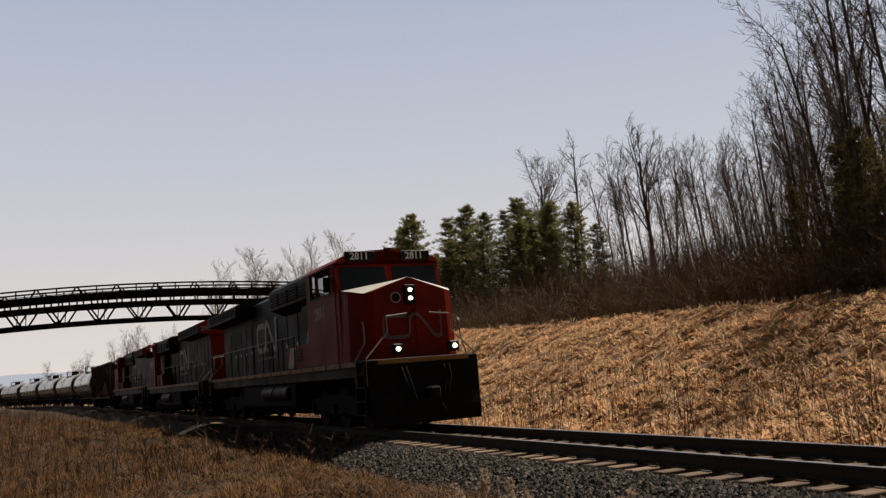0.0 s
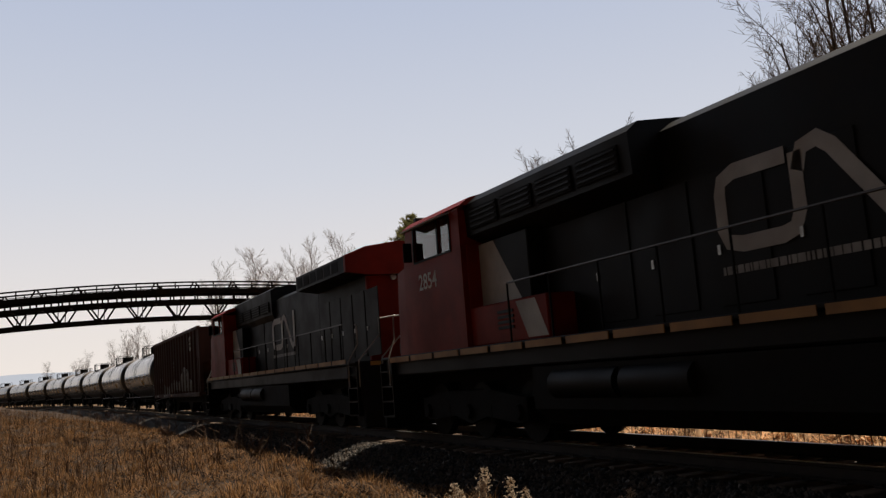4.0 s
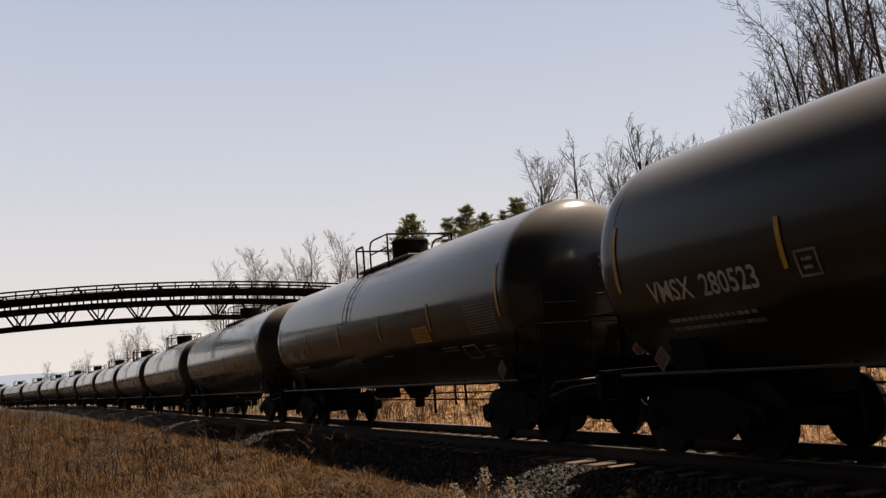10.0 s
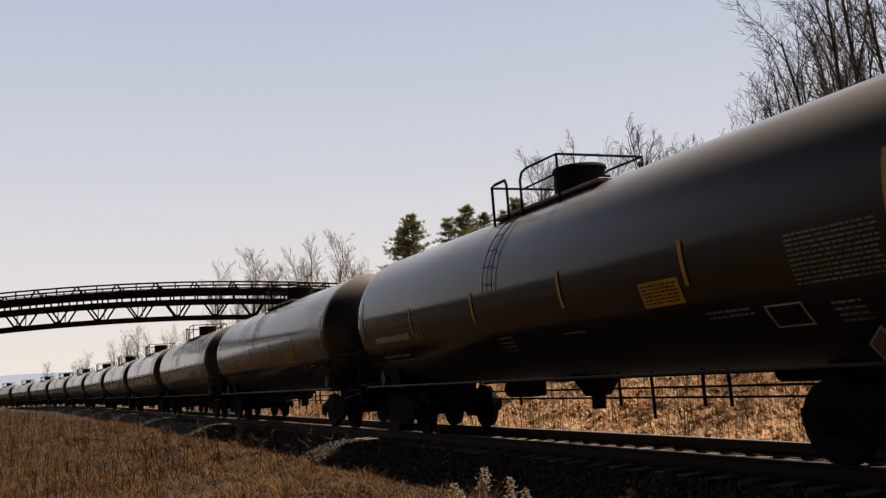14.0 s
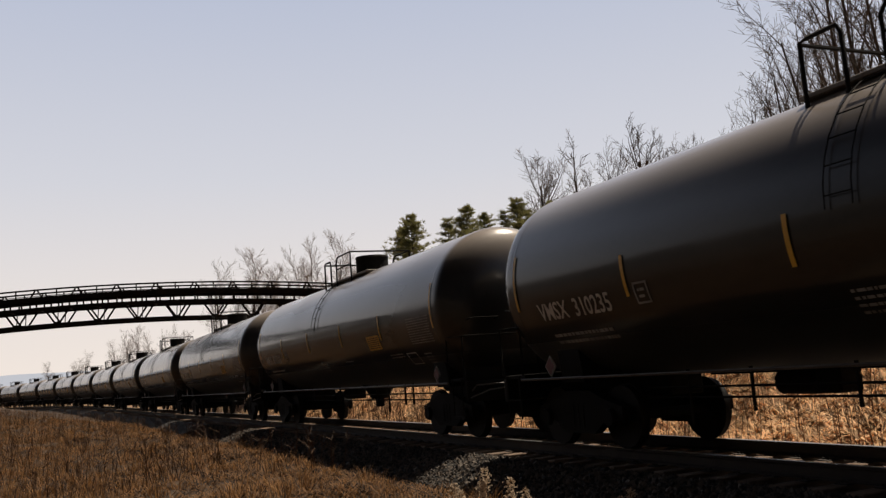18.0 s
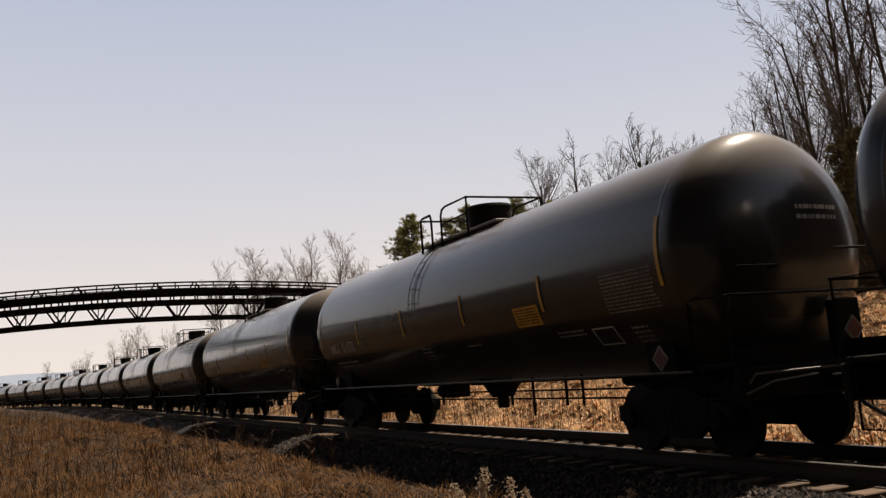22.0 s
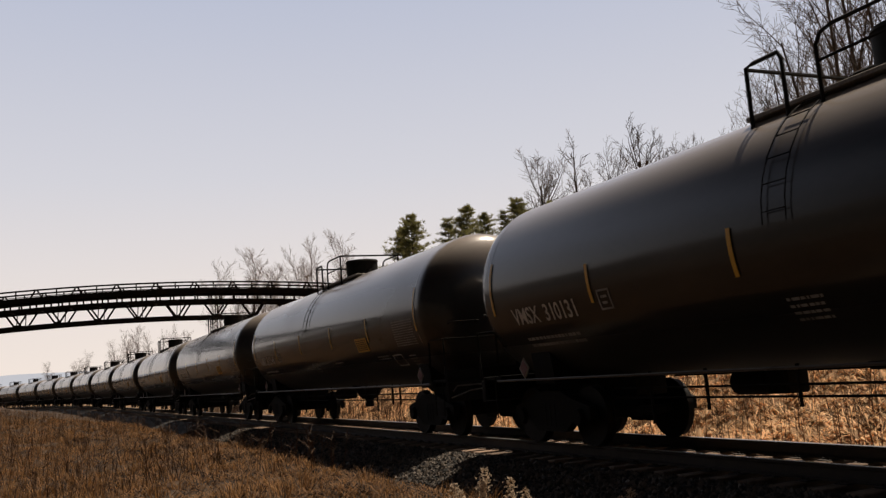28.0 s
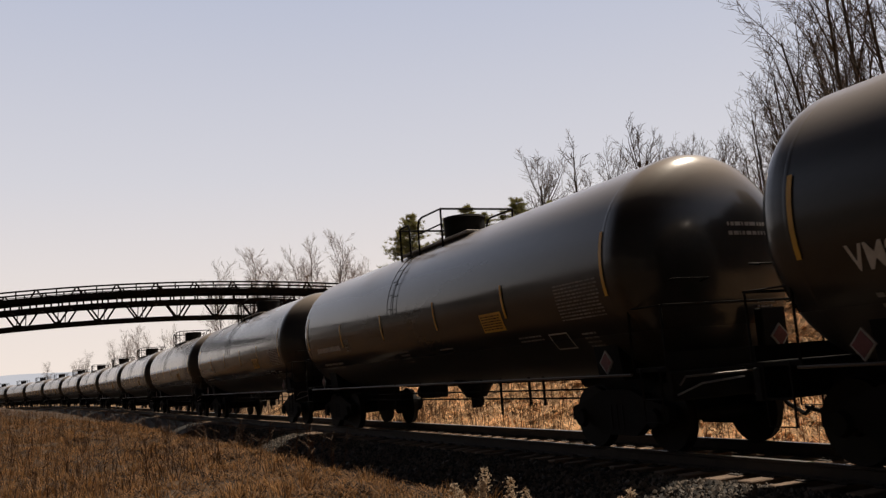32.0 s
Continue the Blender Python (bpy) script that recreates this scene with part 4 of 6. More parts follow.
    for words, x in (("808", -5.62), ("352", -4.66)):
        t = lettering(words, 0.21)
        t.v = [(x + v[0] * 1.15, -w - 0.012, 1.55 + v[2]) for v in t.v]
        part("car_number", t, FADED, car, "faded white digits", 0)
    for k, (x0, x1, z0, z1) in enumerate(((-0.22, 0.46, 2.8, 2.96), (-0.22, 0.46, 2.58, 2.72), (-0.16, 0.44, 2.46, 2.52), (-5.6, -5.3, 1.24, 1.42), (-4.5, -4.2, 1.26, 1.44), (-0.95, -0.45, 1.26, 1.33), (-0.15, 0.45, 1.2, 1.34), (-6.6, -6.2, 1.26, 1.36))):
        q = bars(3 if z1 - z0 > 0.17 else 1, x0, x1, z0, z1, 60 + k)
        q.v = [(v[0], -w - 0.012, v[2]) for v in q.v]
        fine_print("small_writing", q, FADED, car, "small faded white writing", 0)
    for x0, x1, m in ((-1.0, -0.52, SILL), (-3.62, -3.16, FADED), (-2.68, -2.42, FADED), (-6.62, -6.14, FADED)):
        part("sill_patch", Mesh().box(x0, x1, -w - 0.084, -w - 0.079, 1.08, 1.17), m, car, "pale painted patch on the sill", 0)
    part("small_marks", Mesh().box(-6.45, -5.95, -w - 0.012, -w - 0.008, 1.4, 1.52).box(-6.4, -6.0, -w - 0.012, -w - 0.008, 1.28, 1.36), SILL, car, "small yellow marks", 0)
    return car


def lay(mesh, x, y, z, side):
    """Flat lettering onto an upright side wall; side -1 faces -y, +1 faces +y, reading left to right from outside."""
    mesh.v = [(x + (v[0] if side < 0 else -v[0]), y, z + v[2]) for v in mesh.v]
    return mesh


def strip(pts, w):
    """A flat stroke of even width along points in the x, z plane."""
    m = Mesh()
    left, right = [], []
    for i, (x, z) in enumerate(pts):
        a, b = pts[max(i - 1, 0)], pts[min(i + 1, len(pts) - 1)]
        d = Vector((b[0] - a[0], b[1] - a[1])).normalized()
        left.append((x - d.y * w / 2, 0.0, z + d.x * w / 2))
        right.append((x + d.y * w / 2, 0.0, z - d.x * w / 2))
    n = len(pts)
    return m.add(left + right, [(i, i + 1, n + i + 1, n + i) for i in range(n - 1)])


def bracket(h, w):
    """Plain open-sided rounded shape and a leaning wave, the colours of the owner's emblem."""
    m = Mesh()
    for pts in ([(1.2, h * 0.93), (0.35, h * 0.93), (0.13, h * 0.85), (0.08, h * 0.7), (0.08, h * 0.28), (0.16, h * 0.12), (0.4, h * 0.07), (1.05, h * 0.07), (1.25, h * 0.12), (1.34, h * 0.3), (1.34, h * 0.93)],
                [(1.36, h * 0.72), (1.45, h * 0.95), (1.68, h * 1.0), (1.86, h * 0.88), (2.5, h * 0.12), (2.68, h * 0.02), (2.82, h * 0.1)], [(2.86, h * 0.0), (2.86, h * 1.12)]):
        q = strip(pts, w)
        m.add(q.v, q.f)
    return m


def make_loco(label, digits, rad_x, box_x, mark_x, seed):
    lo = tagged(new("diesel_locomotive"), label, "locomotive", "locomotives of the train")
    # frame, tank and trucks
    part("underframe", Mesh().box(-10.2, 10.3, -1.42, 1.42, 1.3, 1.66, 0.03), LBLACK, lo)
    part("walkway", Mesh().box(-10.3, 10.4, -1.5, 1.5, 1.66, 1.72, 0.01), LBLACK, lo)
    for y in (-1.512, 1.512):
        for i in range(16):
            x = -9.6 + i * 1.22
            up = 0.0 if digits else 0.1
            st = Mesh().box(x, x + 1.1, y - 0.006, y + 0.006, 1.59 + up, 1.7 + up)
            part("sill_stripe", st, SILL, lo)
    poly = [(-1.4, 0.62), (-1.1, 0.36), (1.1, 0.36), (1.4, 0.62), (1.4, 1.28), (-1.4, 1.28)]
    part("fuel_tank", Mesh().prism(poly, "x", -3.55, 3.75), STEEL, lo, "grimy black fuel tank")
    for y in (-1.15, 1.15):
        for x0, x1 in ((-0.2, 1.25), (1.4, 3.1)):
            part("air_tank", Mesh().cyl((x0, y * 1.13, 1.0), (x1, y * 1.13, 1.0), 0.24, seg=16), LBLACK, lo, "dusty black air reservoir")
    part("centre_sill", Mesh().box(-10.0, 10.0, -0.55, 0.55, 0.72, 1.3, 0.02), STEEL, lo)
    for x in (-6.75, 6.75):
        for k in (-1, 0, 1):
            part("traction_motor", Mesh().box(x + 1.95 * k - 0.5, x + 1.95 * k + 0.45, -0.6, 0.6, 0.16, 1.1, 0.08), STEEL, lo)
        truck(lo, x, 1.95, 3, 0.53, 0.6, 1.12)
    for sgn in (-1, 1):
        x = sgn * 10.45
        part("end_plate", Mesh().box(x, x + sgn * 0.12, -1.45, 1.45, 0.75, 1.7, 0.02), STEEL, lo)
        part("plow", Mesh().prism([(x + sgn * 0.0, 0.85), (x + sgn * 0.13, 0.85), (x + sgn * 0.2, 0.5), (x + sgn * 0.16, 0.14), (x + sgn * 0.05, 0.14)], "y", -1.42, 1.42), STEEL, lo, "", 10)
        part("front_stripe", Mesh().box(x + sgn * 0.121, x + sgn * 0.13, -1.2, 1.2, 1.6, 1.7), SILL, lo)
        coupler(lo, x + sgn * 0.1, sgn * 0.8)
        for y in (-1, 1):
            for k in range(4):
                part("step", Mesh().box(sgn * 9.75, sgn * 10.4, y * 1.2, y * 1.52, 0.4 + 0.33 * k, 0.43 + 0.33 * k), LBLACK, lo)
            for xx in (9.72, 10.4):
                part("step_side", Mesh().box(sgn * xx, sgn * (xx + 0.03), y * 1.2, y * 1.52, 0.4, 1.6), LBLACK, lo)
            gr = Mesh().tube([(sgn * 9.86, y * 1.52, 1.1), (sgn * 9.84, y * 1.52, 1.72), (sgn * 10.0, y * 1.3, 2.15), (sgn * 9.98, y * 1.3, 2.6), (sgn * 9.9, y * 1.3, 2.66)], 0.02, 6)
            gr.tube([(sgn * 10.45, y * 1.45, 1.1), (sgn * 10.45, y * 1.45, 1.75), (sgn * 10.4, y * 0.85, 2.35), (sgn * 10.4, y * 0.85, 2.75), (sgn * 10.4, y * 0.3, 2.8)], 0.02, 6)
            part("step_handrail", gr, LWHITE, lo, "white painted step handrail")
        for y in (-0.5, -0.62, 0.5, 0.64):
            part("brake_hose", Mesh().tube([(x + sgn * 0.14, y, 1.5), (x + sgn * 0.3, y * 0.95, 1.2), (x + sgn * 0.35, y * 0.7, 0.7)], 0.028, 6), STEEL, lo)
    # long hood
    hw = 0.84
    ht = 4.34 if digits else 4.2
    roof = [(-hw, 1.72), (hw, 1.72), (hw, ht), (hw - 0.25, ht + 0.16), (-hw + 0.25, ht + 0.16), (-hw, ht)]
    part("long_hood", Mesh().prism(roof, "x", rad_x, 5.85), LBLACK, lo, "black long hood with doors")
    if not digits:
        eb_half, lift = 1.0, 0.26
    else:
        eb_half, lift = 1.36, 0.0
    eb = [(-hw, 3.55), (hw, 3.55), (eb_half - 0.03, 3.75), (eb_half, 4.34 + lift), (eb_half - 0.2, 4.5 + lift * 0.8), (0.3, 4.6 + lift * 0.6), (-0.3, 4.6 + lift * 0.6), (-eb_half + 0.2, 4.5 + lift * 0.8), (-eb_half, 4.34 + lift), (-eb_half + 0.03, 3.75)]
    part("brake_grid_box", Mesh().prism(eb, "x", box_x, 5.84), LBLACK, lo, "", 20)
    for y in (-eb_half - 0.006, eb_half + 0.006):
        for i in range(4):
            x = box_x + 0.25 + i * (5.5 - box_x) / 4
            sc = part("grid_screen", Mesh().box(x, x + (5.5 - box_x) / 4 - 0.15, y - 0.012, y + 0.012, 3.84, 4.22, 0.004), STEEL, lo)
            for k in range(4):
                part("louvre_slat", Mesh().box(x + 0.04, x + (5.5 - box_x) / 4 - 0.19, y - 0.03, y + 0.03, 3.88 + 0.09 * k, 3.91 + 0.09 * k), LBLACK, sc)
    for y in (-1, 1):
        cb = part("battery_box", Mesh().box(3.1, 5.82, y * (hw + 0.02), y * 1.4, 1.72, 2.42, 0.02), RED, lo, "red low cabinet on the walkway")
        part("cabinet_band", Mesh().add([(3.12, y * 1.406, 1.76), (3.75, y * 1.406, 1.76), (4.1, y * 1.406, 2.38), (3.46, y * 1.406, 2.38)], [(0, 1, 2, 3)]), LWHITE, cb, "dirty white band", 0)
        for k in range(4):
            part("vent_slat", Mesh().box(4.2, 4.75, y * 1.4, y * 1.42, 1.95 + 0.09 * k, 2.0 + 0.09 * k), LBLACK, cb)
        part("upper_cabinet", Mesh().box(4.0, 5.83, y * hw, y * 1.14, 2.42, 3.6, 0.02), LBLACK, lo)
    part("rear_hood", Mesh().box(-9.68, rad_x, -hw, hw, 1.72, 3.95, 0.02), LBLACK, lo)
    part("rear_hood_end", Mesh().box(-9.72, -9.6, -hw - 0.01, hw + 0.01, 1.73, 3.96, 0.02), RED, lo, "red rear hood end")
    wing = [(-1.5, 3.98), (-0.9, 3.9), (0.9, 3.9), (1.5, 3.98), (1.5, 4.4), (0.95, 4.62), (0.0, 4.76), (-0.95, 4.62), (-1.5, 4.4)]
    part("radiator_housing", Mesh().prism(wing, "x", -9.9, rad_x), LBLACK, lo, "wide black radiator housing overhanging the hood", 20)
    part("radiator_end", Mesh().prism([(y * 1.003, z + 0.002) for y, z in wing], "x", -10.03, -9.9), RED, lo, "red end of the radiator housing", 20)
    for y in (-1.502, 1.502):
        for i in range(6):
            x0 = rad_x - 0.15 - i * (9.4 + rad_x) / 6
            part("radiator_screen", Mesh().box(x0 - (9.4 + rad_x) / 6 + 0.12, x0, y - 0.004, y + 0.004, 4.05, 4.34), STEEL, lo)
    for i in range(9):
        x = rad_x - 0.15 - (i % 5) * 1.0 if i < 5 else 2.5 - (i - 5) * 1.35
        for y in (-hw - 0.008, hw + 0.008):
            d = part("hood_door", Mesh().box(x - 0.92, x, y - 0.012, y + 0.012, 1.85, 3.55, 0.008), LBLACK, lo)
            part("latch", Mesh().box(x - 0.1, x - 0.05, y - 0.03, y + 0.03, 2.5, 2.62), BRIGHT, d)
    part("exhaust", Mesh().box(-2.4, -1.4, -0.35, 0.35, 4.05, 4.3, 0.03), STEEL, lo)
    part("roof_edge", Mesh().tube([(rad_x, -0.6, 4.1), (0.7, -0.6, 4.1)], 0.02, 5), BRIGHT, lo)
    # cab and nose
    cw = 1.49
    cab = [(-cw, 1.72), (cw, 1.72), (cw, 4.3), (cw - 0.18, 4.44), (0.75, 4.6), (0, 4.64), (-0.75, 4.6), (-cw + 0.18, 4.44), (-cw, 4.3)]
    part("cab", Mesh().prism([(-cw, 1.72), (cw, 1.72), (cw, 3.57), (-cw, 3.57)], "x", 5.85, 8.45), RED, lo, "red cab", 20)
    part("cab_top", Mesh().prism([(-cw, 4.25), (cw, 4.25)] + [q for q in cab if q[1] > 4.2], "x", 5.85, 8.45), RED, lo, "", 20)
    for y in (-1, 1):
        for x0, x1 in ((5.85, 6.26), (6.81, 6.85), (8.03, 8.45)):
            part("cab_post", Mesh().box(x0, x1, y * (cw - 0.07), y * cw, 3.57, 4.25), RED, lo)
    part("cab_back", Mesh().box(5.85, 5.92, -cw + 0.07, cw - 0.07, 3.57, 4.25), RED, lo)
    for y in (-0.7, 0.7):
        part("cab_seat", Mesh().box(7.0, 7.5, y - 0.25, y + 0.25, 3.57, 3.75, 0.04).box(6.94, 7.04, y - 0.24, y + 0.24, 3.6, 4.12, 0.04), STEEL, lo, "dark cab seat")
    part("cab_roof", Mesh().prism([(y * 1.01, z + 0.03) for y, z in cab if z > 4.2] + [(-cw * 1.01, 4.27), (cw * 1.01, 4.27)][::-1], "x", 5.7, 8.6), RED, lo, "", 20)
    fr = Mesh().prism([(8.45, 1.72), (8.75, 1.72), (8.72, 3.5), (8.5, 4.34), (8.45, 4.34)], "y", -cw + 0.02, cw - 0.02)
    part("cab_front", fr, RED, lo, "", 20)
    for y0, y1 in ((-1.36, -0.1), (0.1, 1.36)):
        g = Mesh()
        n0, n1 = Vector((8.71, 0, 3.6)), Vector((8.545, 0, 4.2))
        off = Vector((0.02, 0, 0.006))
        q = [n0 + off + Vector((0, y0, 0)), n0 + off + Vector((0, y1, 0)), n1 + off + Vector((0, y1, 0)), n1 + off + Vector((0, y0, 0))]
        g.add(q + [p - Vector((0.03, 0, 0)) for p in q], [(0, 1, 2, 3), (7, 6, 5, 4), (0, 1, 5, 4), (1, 2, 6, 5), (2, 3, 7, 6), (3, 0, 4, 7)])
        wsh = part("windshield", g, GLASS, lo, "dark windshield pane")
        part("wiper", Mesh().tube([(8.79, (y0 + y1) / 2, 3.5), (8.74, (y0 + y1) / 2 + 0.35, 3.8)], 0.014, 5), STEEL, wsh)
    for y in (-1, 1):
        for x0, x1 in ((6.28, 6.8), (6.86, 8.02)):
            wf = part("side_window", Mesh().box(x0, x1, y * (cw - 0.03), y * (cw - 0.02), 3.57, 4.25), CLEAR, lo, "clear cab side window")
            part("window_frame", Mesh().box(x0 - 0.04, x1 + 0.04, y * cw, y * (cw + 0.02), 3.54, 3.58).box(x0 - 0.04, x1 + 0.04, y * cw, y * (cw + 0.02), 4.24, 4.28).box(x0 - 0.04, x0, y * cw, y * (cw + 0.02), 3.58, 4.24).box(x1, x1 + 0.04, y * cw, y * (cw + 0.02), 3.58, 4.24), LBLACK, wf)
        part("sun_shade", Mesh().prism([(y * cw, 4.3), (y * cw, 4.27), (y * (cw + 0.26), 4.2), (y * (cw + 0.26), 4.22)], "x", 6.2, 8.1), LWHITE, lo, "pale sun shade over the cab windows", 0)
        part("cab_door", Mesh().box(5.78, 5.83, y * 0.9, y * 1.4, 1.75, 3.6, 0.01), RED, lo)
        part("mirror", Mesh().box(8.12, 8.18, y * (cw + 0.02), y * (cw + 0.2), 3.6, 4.0, 0.01), STEEL, lo)
    ns = Mesh()
    lo_ring = [(8.7, -1.47), (9.3, -1.45), (9.86, -1.22), (9.98, -1.0), (9.98, 1.0), (9.86, 1.22), (9.3, 1.45), (8.7, 1.47)]
    top = [3.58, 3.5, 3.38, 3.42, 3.42, 3.38, 3.5, 3.58]
    vs = [(x, y, 1.72) for x, y in lo_ring] + [(x - 0.05, y * 0.97, z) for (x, y), z in zip(lo_ring, top)] + [(8.7, 0, 3.8), (9.9, 0, 3.76)]
    fs = [(i, i + 1, 9 + i, 8 + i) for i in range(7)] + [(10, 11, 17), (11, 12, 17), (12, 13, 17)]
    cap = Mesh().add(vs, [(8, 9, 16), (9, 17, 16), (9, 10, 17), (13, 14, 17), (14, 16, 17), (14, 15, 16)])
    part("nose_top", cap, NOSEGLARE if seed == 1 else LBLACK, lo, "nose top whitened by painted-in sun glare" if seed == 1 else "black top of the nose", 15)
    part("nose", ns.add(vs, fs), RED, lo, "red wedge nose", 15)
    part("nose_door", Mesh().box(9.975, 9.99, 0.1, 0.75, 1.8, 3.0, 0.005), RED, lo)
    hl = part("headlight_box", Mesh().box(9.93, 9.99, -0.16, 0.16, 3.06, 3.56, 0.03), LBLACK, lo)
    front_lit = LIT if seed == 1 else GLASS
    for z in (3.21, 3.42):
        part("headlight", Mesh().cyl((9.97, 0, z), (10.01, 0, z), 0.052, seg=16), front_lit, hl, "lit headlight")
    for y in (-0.745, 0.745):
        db = part("ditch_light_box", Mesh().box(10.6, 10.8, y - 0.13, y + 0.13, 1.8, 2.06, 0.03), LBLACK, lo)
        part("ditch_light", Mesh().cyl((10.79, y, 1.93), (10.83, y, 1.93), 0.055, seg=16), front_lit, db, "lit ditch light")
    part("builder_badge", Mesh().cyl((9.975, -0.4, 3.24), (9.995, -0.4, 3.24), 0.14, seg=20), LWHITE, lo, "round white badge")
    part("badge_ring", Mesh().cyl((9.99, -0.4, 3.24), (10.0, -0.4, 3.24), 0.11, seg=20), LBLACK, lo)
    nb = bracket(0.62, 0.095)
    nb.v = [(10.0, (v[0] - 1.47) * 0.56, 2.2 + v[2]) for v in nb.v]
    part("nose_emblem", nb, DIMMARK, lo, "plain white strokes of the owner's emblem", 0)
    for y in (-0.78, 0.78):
        b = part("number_board", Mesh().box(8.5, 8.66, y - 0.42, y + 0.42, 4.37, 4.62, 0.02), LBLACK, lo)
        if digits:
            t = lettering(digits, 0.19)
            t.v = [(8.668, y - 0.3 + v[0], 4.4 + v[2]) for v in t.v]
            part("board_number", t, DECAL, b, "white digits", 0)
    part("roof_antenna", Mesh().box(6.9, 7.6, -0.3, 0.3, 4.66, 4.74, 0.03).cyl((7.9, 0.3, 4.66), (7.9, 0.3, 4.8), 0.12, seg=10), STEEL, lo)
    part("horn", Mesh().cyl((2.3, -0.3, 4.5), (2.75, -0.3, 4.52), 0.03, 0.09, 10).cyl((2.3, 0.0, 4.5), (2.75, 0.0, 4.52), 0.03, 0.1, 10).cyl((2.3, 0.3, 4.5), (2.75, 0.3, 4.52), 0.03, 0.09, 10), STEEL, lo)
    # markings on both sides
    for side in (-1, 1):
        y = side * (hw + 0.026)
        a = lay(bracket(1.05, 0.2), mark_x - 2.95 if side < 0 else mark_x, y, 2.5, side)
        part("side_emblem", a, LWHITE, lo, "plain white strokes of the owner's emblem", 0)
        b = lay(bars(1, 0, 2.9, 0, 0.24, 21), mark_x - 2.95 if side < 0 else mark_x, y, 2.16, side)
        fine_print("side_print", b, FADED, lo, "row of short white bars", 0)
        w0 = side * 1.146
        part("slanted_band", Mesh().add([(4.3, w0, 2.43), (5.82, w0, 2.43), (5.82, w0, 3.58), (5.2, w0, 3.58)], [(0, 1, 2, 3)]), LWHITE, lo, "slanting dirty white band behind the cab", 0)
        if digits:
            t = lay(lettering(digits, 0.33), 6.6 if side < 0 else 7.9, side * (cw + 0.006), 2.98, side)
            part("cab_number", t, DECAL, lo, "white cab digits", 0)
        hr = Mesh().tube([(-9.4, side * 1.48, 2.7), (4.2, side * 1.48, 2.7)], 0.018, 5)
        handrail = part("side_handrail", hr, DULLRAIL, lo, "dusty steel walkway handrail")
        for i in range(11):
            x = -9.2 + i * 1.34
            part("stanchion", Mesh().tube([(x, side * 1.48, 1.7), (x, side * 1.48, 2.7)], 0.018, 5), STEEL, handrail)
    if digits:
        for y0 in (-1.35, 0.65):
            t = lettering(digits, 0.24)
            t.v = [(-10.035, -(y0 + v[0]), 4.08 + v[2]) for v in t.v]
            part("rear_number", t, FADED, lo, "faded white digits", 0)
        rb = bracket(0.3, 0.06)
        rb.v = [(-10.035, -(v[0] - 1.47) * 0.3, 4.1 + v[2]) for v in rb.v]
        part("rear_emblem", rb, FADED, lo, "plain white strokes", 0)
    part("rear_light", Mesh().cyl((-9.72, -0.1, 3.85), (-9.78, -0.1, 3.85), 0.08, seg=12).cyl((-9.72, 0.12, 3.85), (-9.78, 0.12, 3.85), 0.08, seg=12), BRIGHT, lo)
    return lo


TRAIN = []          # (thing, distance behind at the start, half truck spacing, reversed)
TRAIN.append((make_loco("red and black diesel locomotive with lit headlights", "2811", -3.95, 0.9, -0.3, 1), -31.05, 6.75, False))
TRAIN.append((make_loco("red and black diesel locomotive running tail first", "2854", -3.95, 0.7, -0.3, 2), -53.75, 6.75, True))
TRAIN.append((make_loco("grimy black and red diesel locomotive running tail first", "", -5.4, -0.2, 0.3, 3), -76.25, 6.75, True))
TRAIN.append((make_hopper(), -96.2, 6.35, False))
NUMBERS = {0: "280523", 1: "311605", 2: "310288", 4: "311971", 5: "310235", 6: "310211", 7: "311908", 8: "311978", 9: "311995", 11: "310131", 12: "310149", 13: "310113"}
first = make_tank_car()
for k in range(27):
    c = first if k == 0 else copy_thing(first, Matrix.Identity(4))
    TRAIN.append((c, -114.05 - 18.131 * k, 6.6, False))
for k in range(27):
    c = TRAIN[4 + k][0]
    shell = [o for o in c.children if o.name.startswith("tank_shell")][0]
    if k in NUMBERS:
        t = wrap(lettering("VMSX  " + NUMBERS[k], 0.28, width=0.83), -6.72, 1.98, 0.01)
    else:
        t = wrap(bars(1, 0, 2.0, 0, 0.3, k), -6.62, 1.98, 0.01)
    part("car_mark", t, DECAL, shell, "white car lettering", 0)

# the first tank car carries its panels farther out than the rest
for o in [o for p in TRAIN[4][0].children for o in p.children]:
    for kind, dx in (("warning_", -0.6), ("test_box", 0.6), ("data_table", 0.25)):
        if o.name.startswith(kind):
            o.location.x += dx

# a spray-painted scrawl on one tank
tag_car = [o for o in TRAIN[6][0].children if o.name.startswith("tank_shell")][0]
for x0, x1, zb, zt, turns in ((-1.75, -1.15, 1.45, 2.1, 2.5), (-1.2, -0.55, 1.5, 2.2, 3.0), (-0.6, -0.05, 1.42, 2.1, 2.5), (0.15, 0.75, 1.65, 2.0, 4.0), (0.8, 1.6, 1.6, 1.95, 4.5)):
    line = []
    for k in range(64):
        u = k / 63
        up = 0.5 + 0.5 * math.sin(2 * math.pi * turns * u + x0 * 2)
        line.append((x0 + (x1 - x0) * u + 0.12 * math.cos(2 * math.pi * turns * u + x0), zb - 1.4 + (zt - zb) * up * (0.75 + 0.25 * math.sin(5 * u + x0))))
    part("spray_scrawl", wrap(strip(line, 0.022), 0.0, 1.4, 0.012), FADED, tag_car, "thin looping grey spray-painted scrawl", 0)


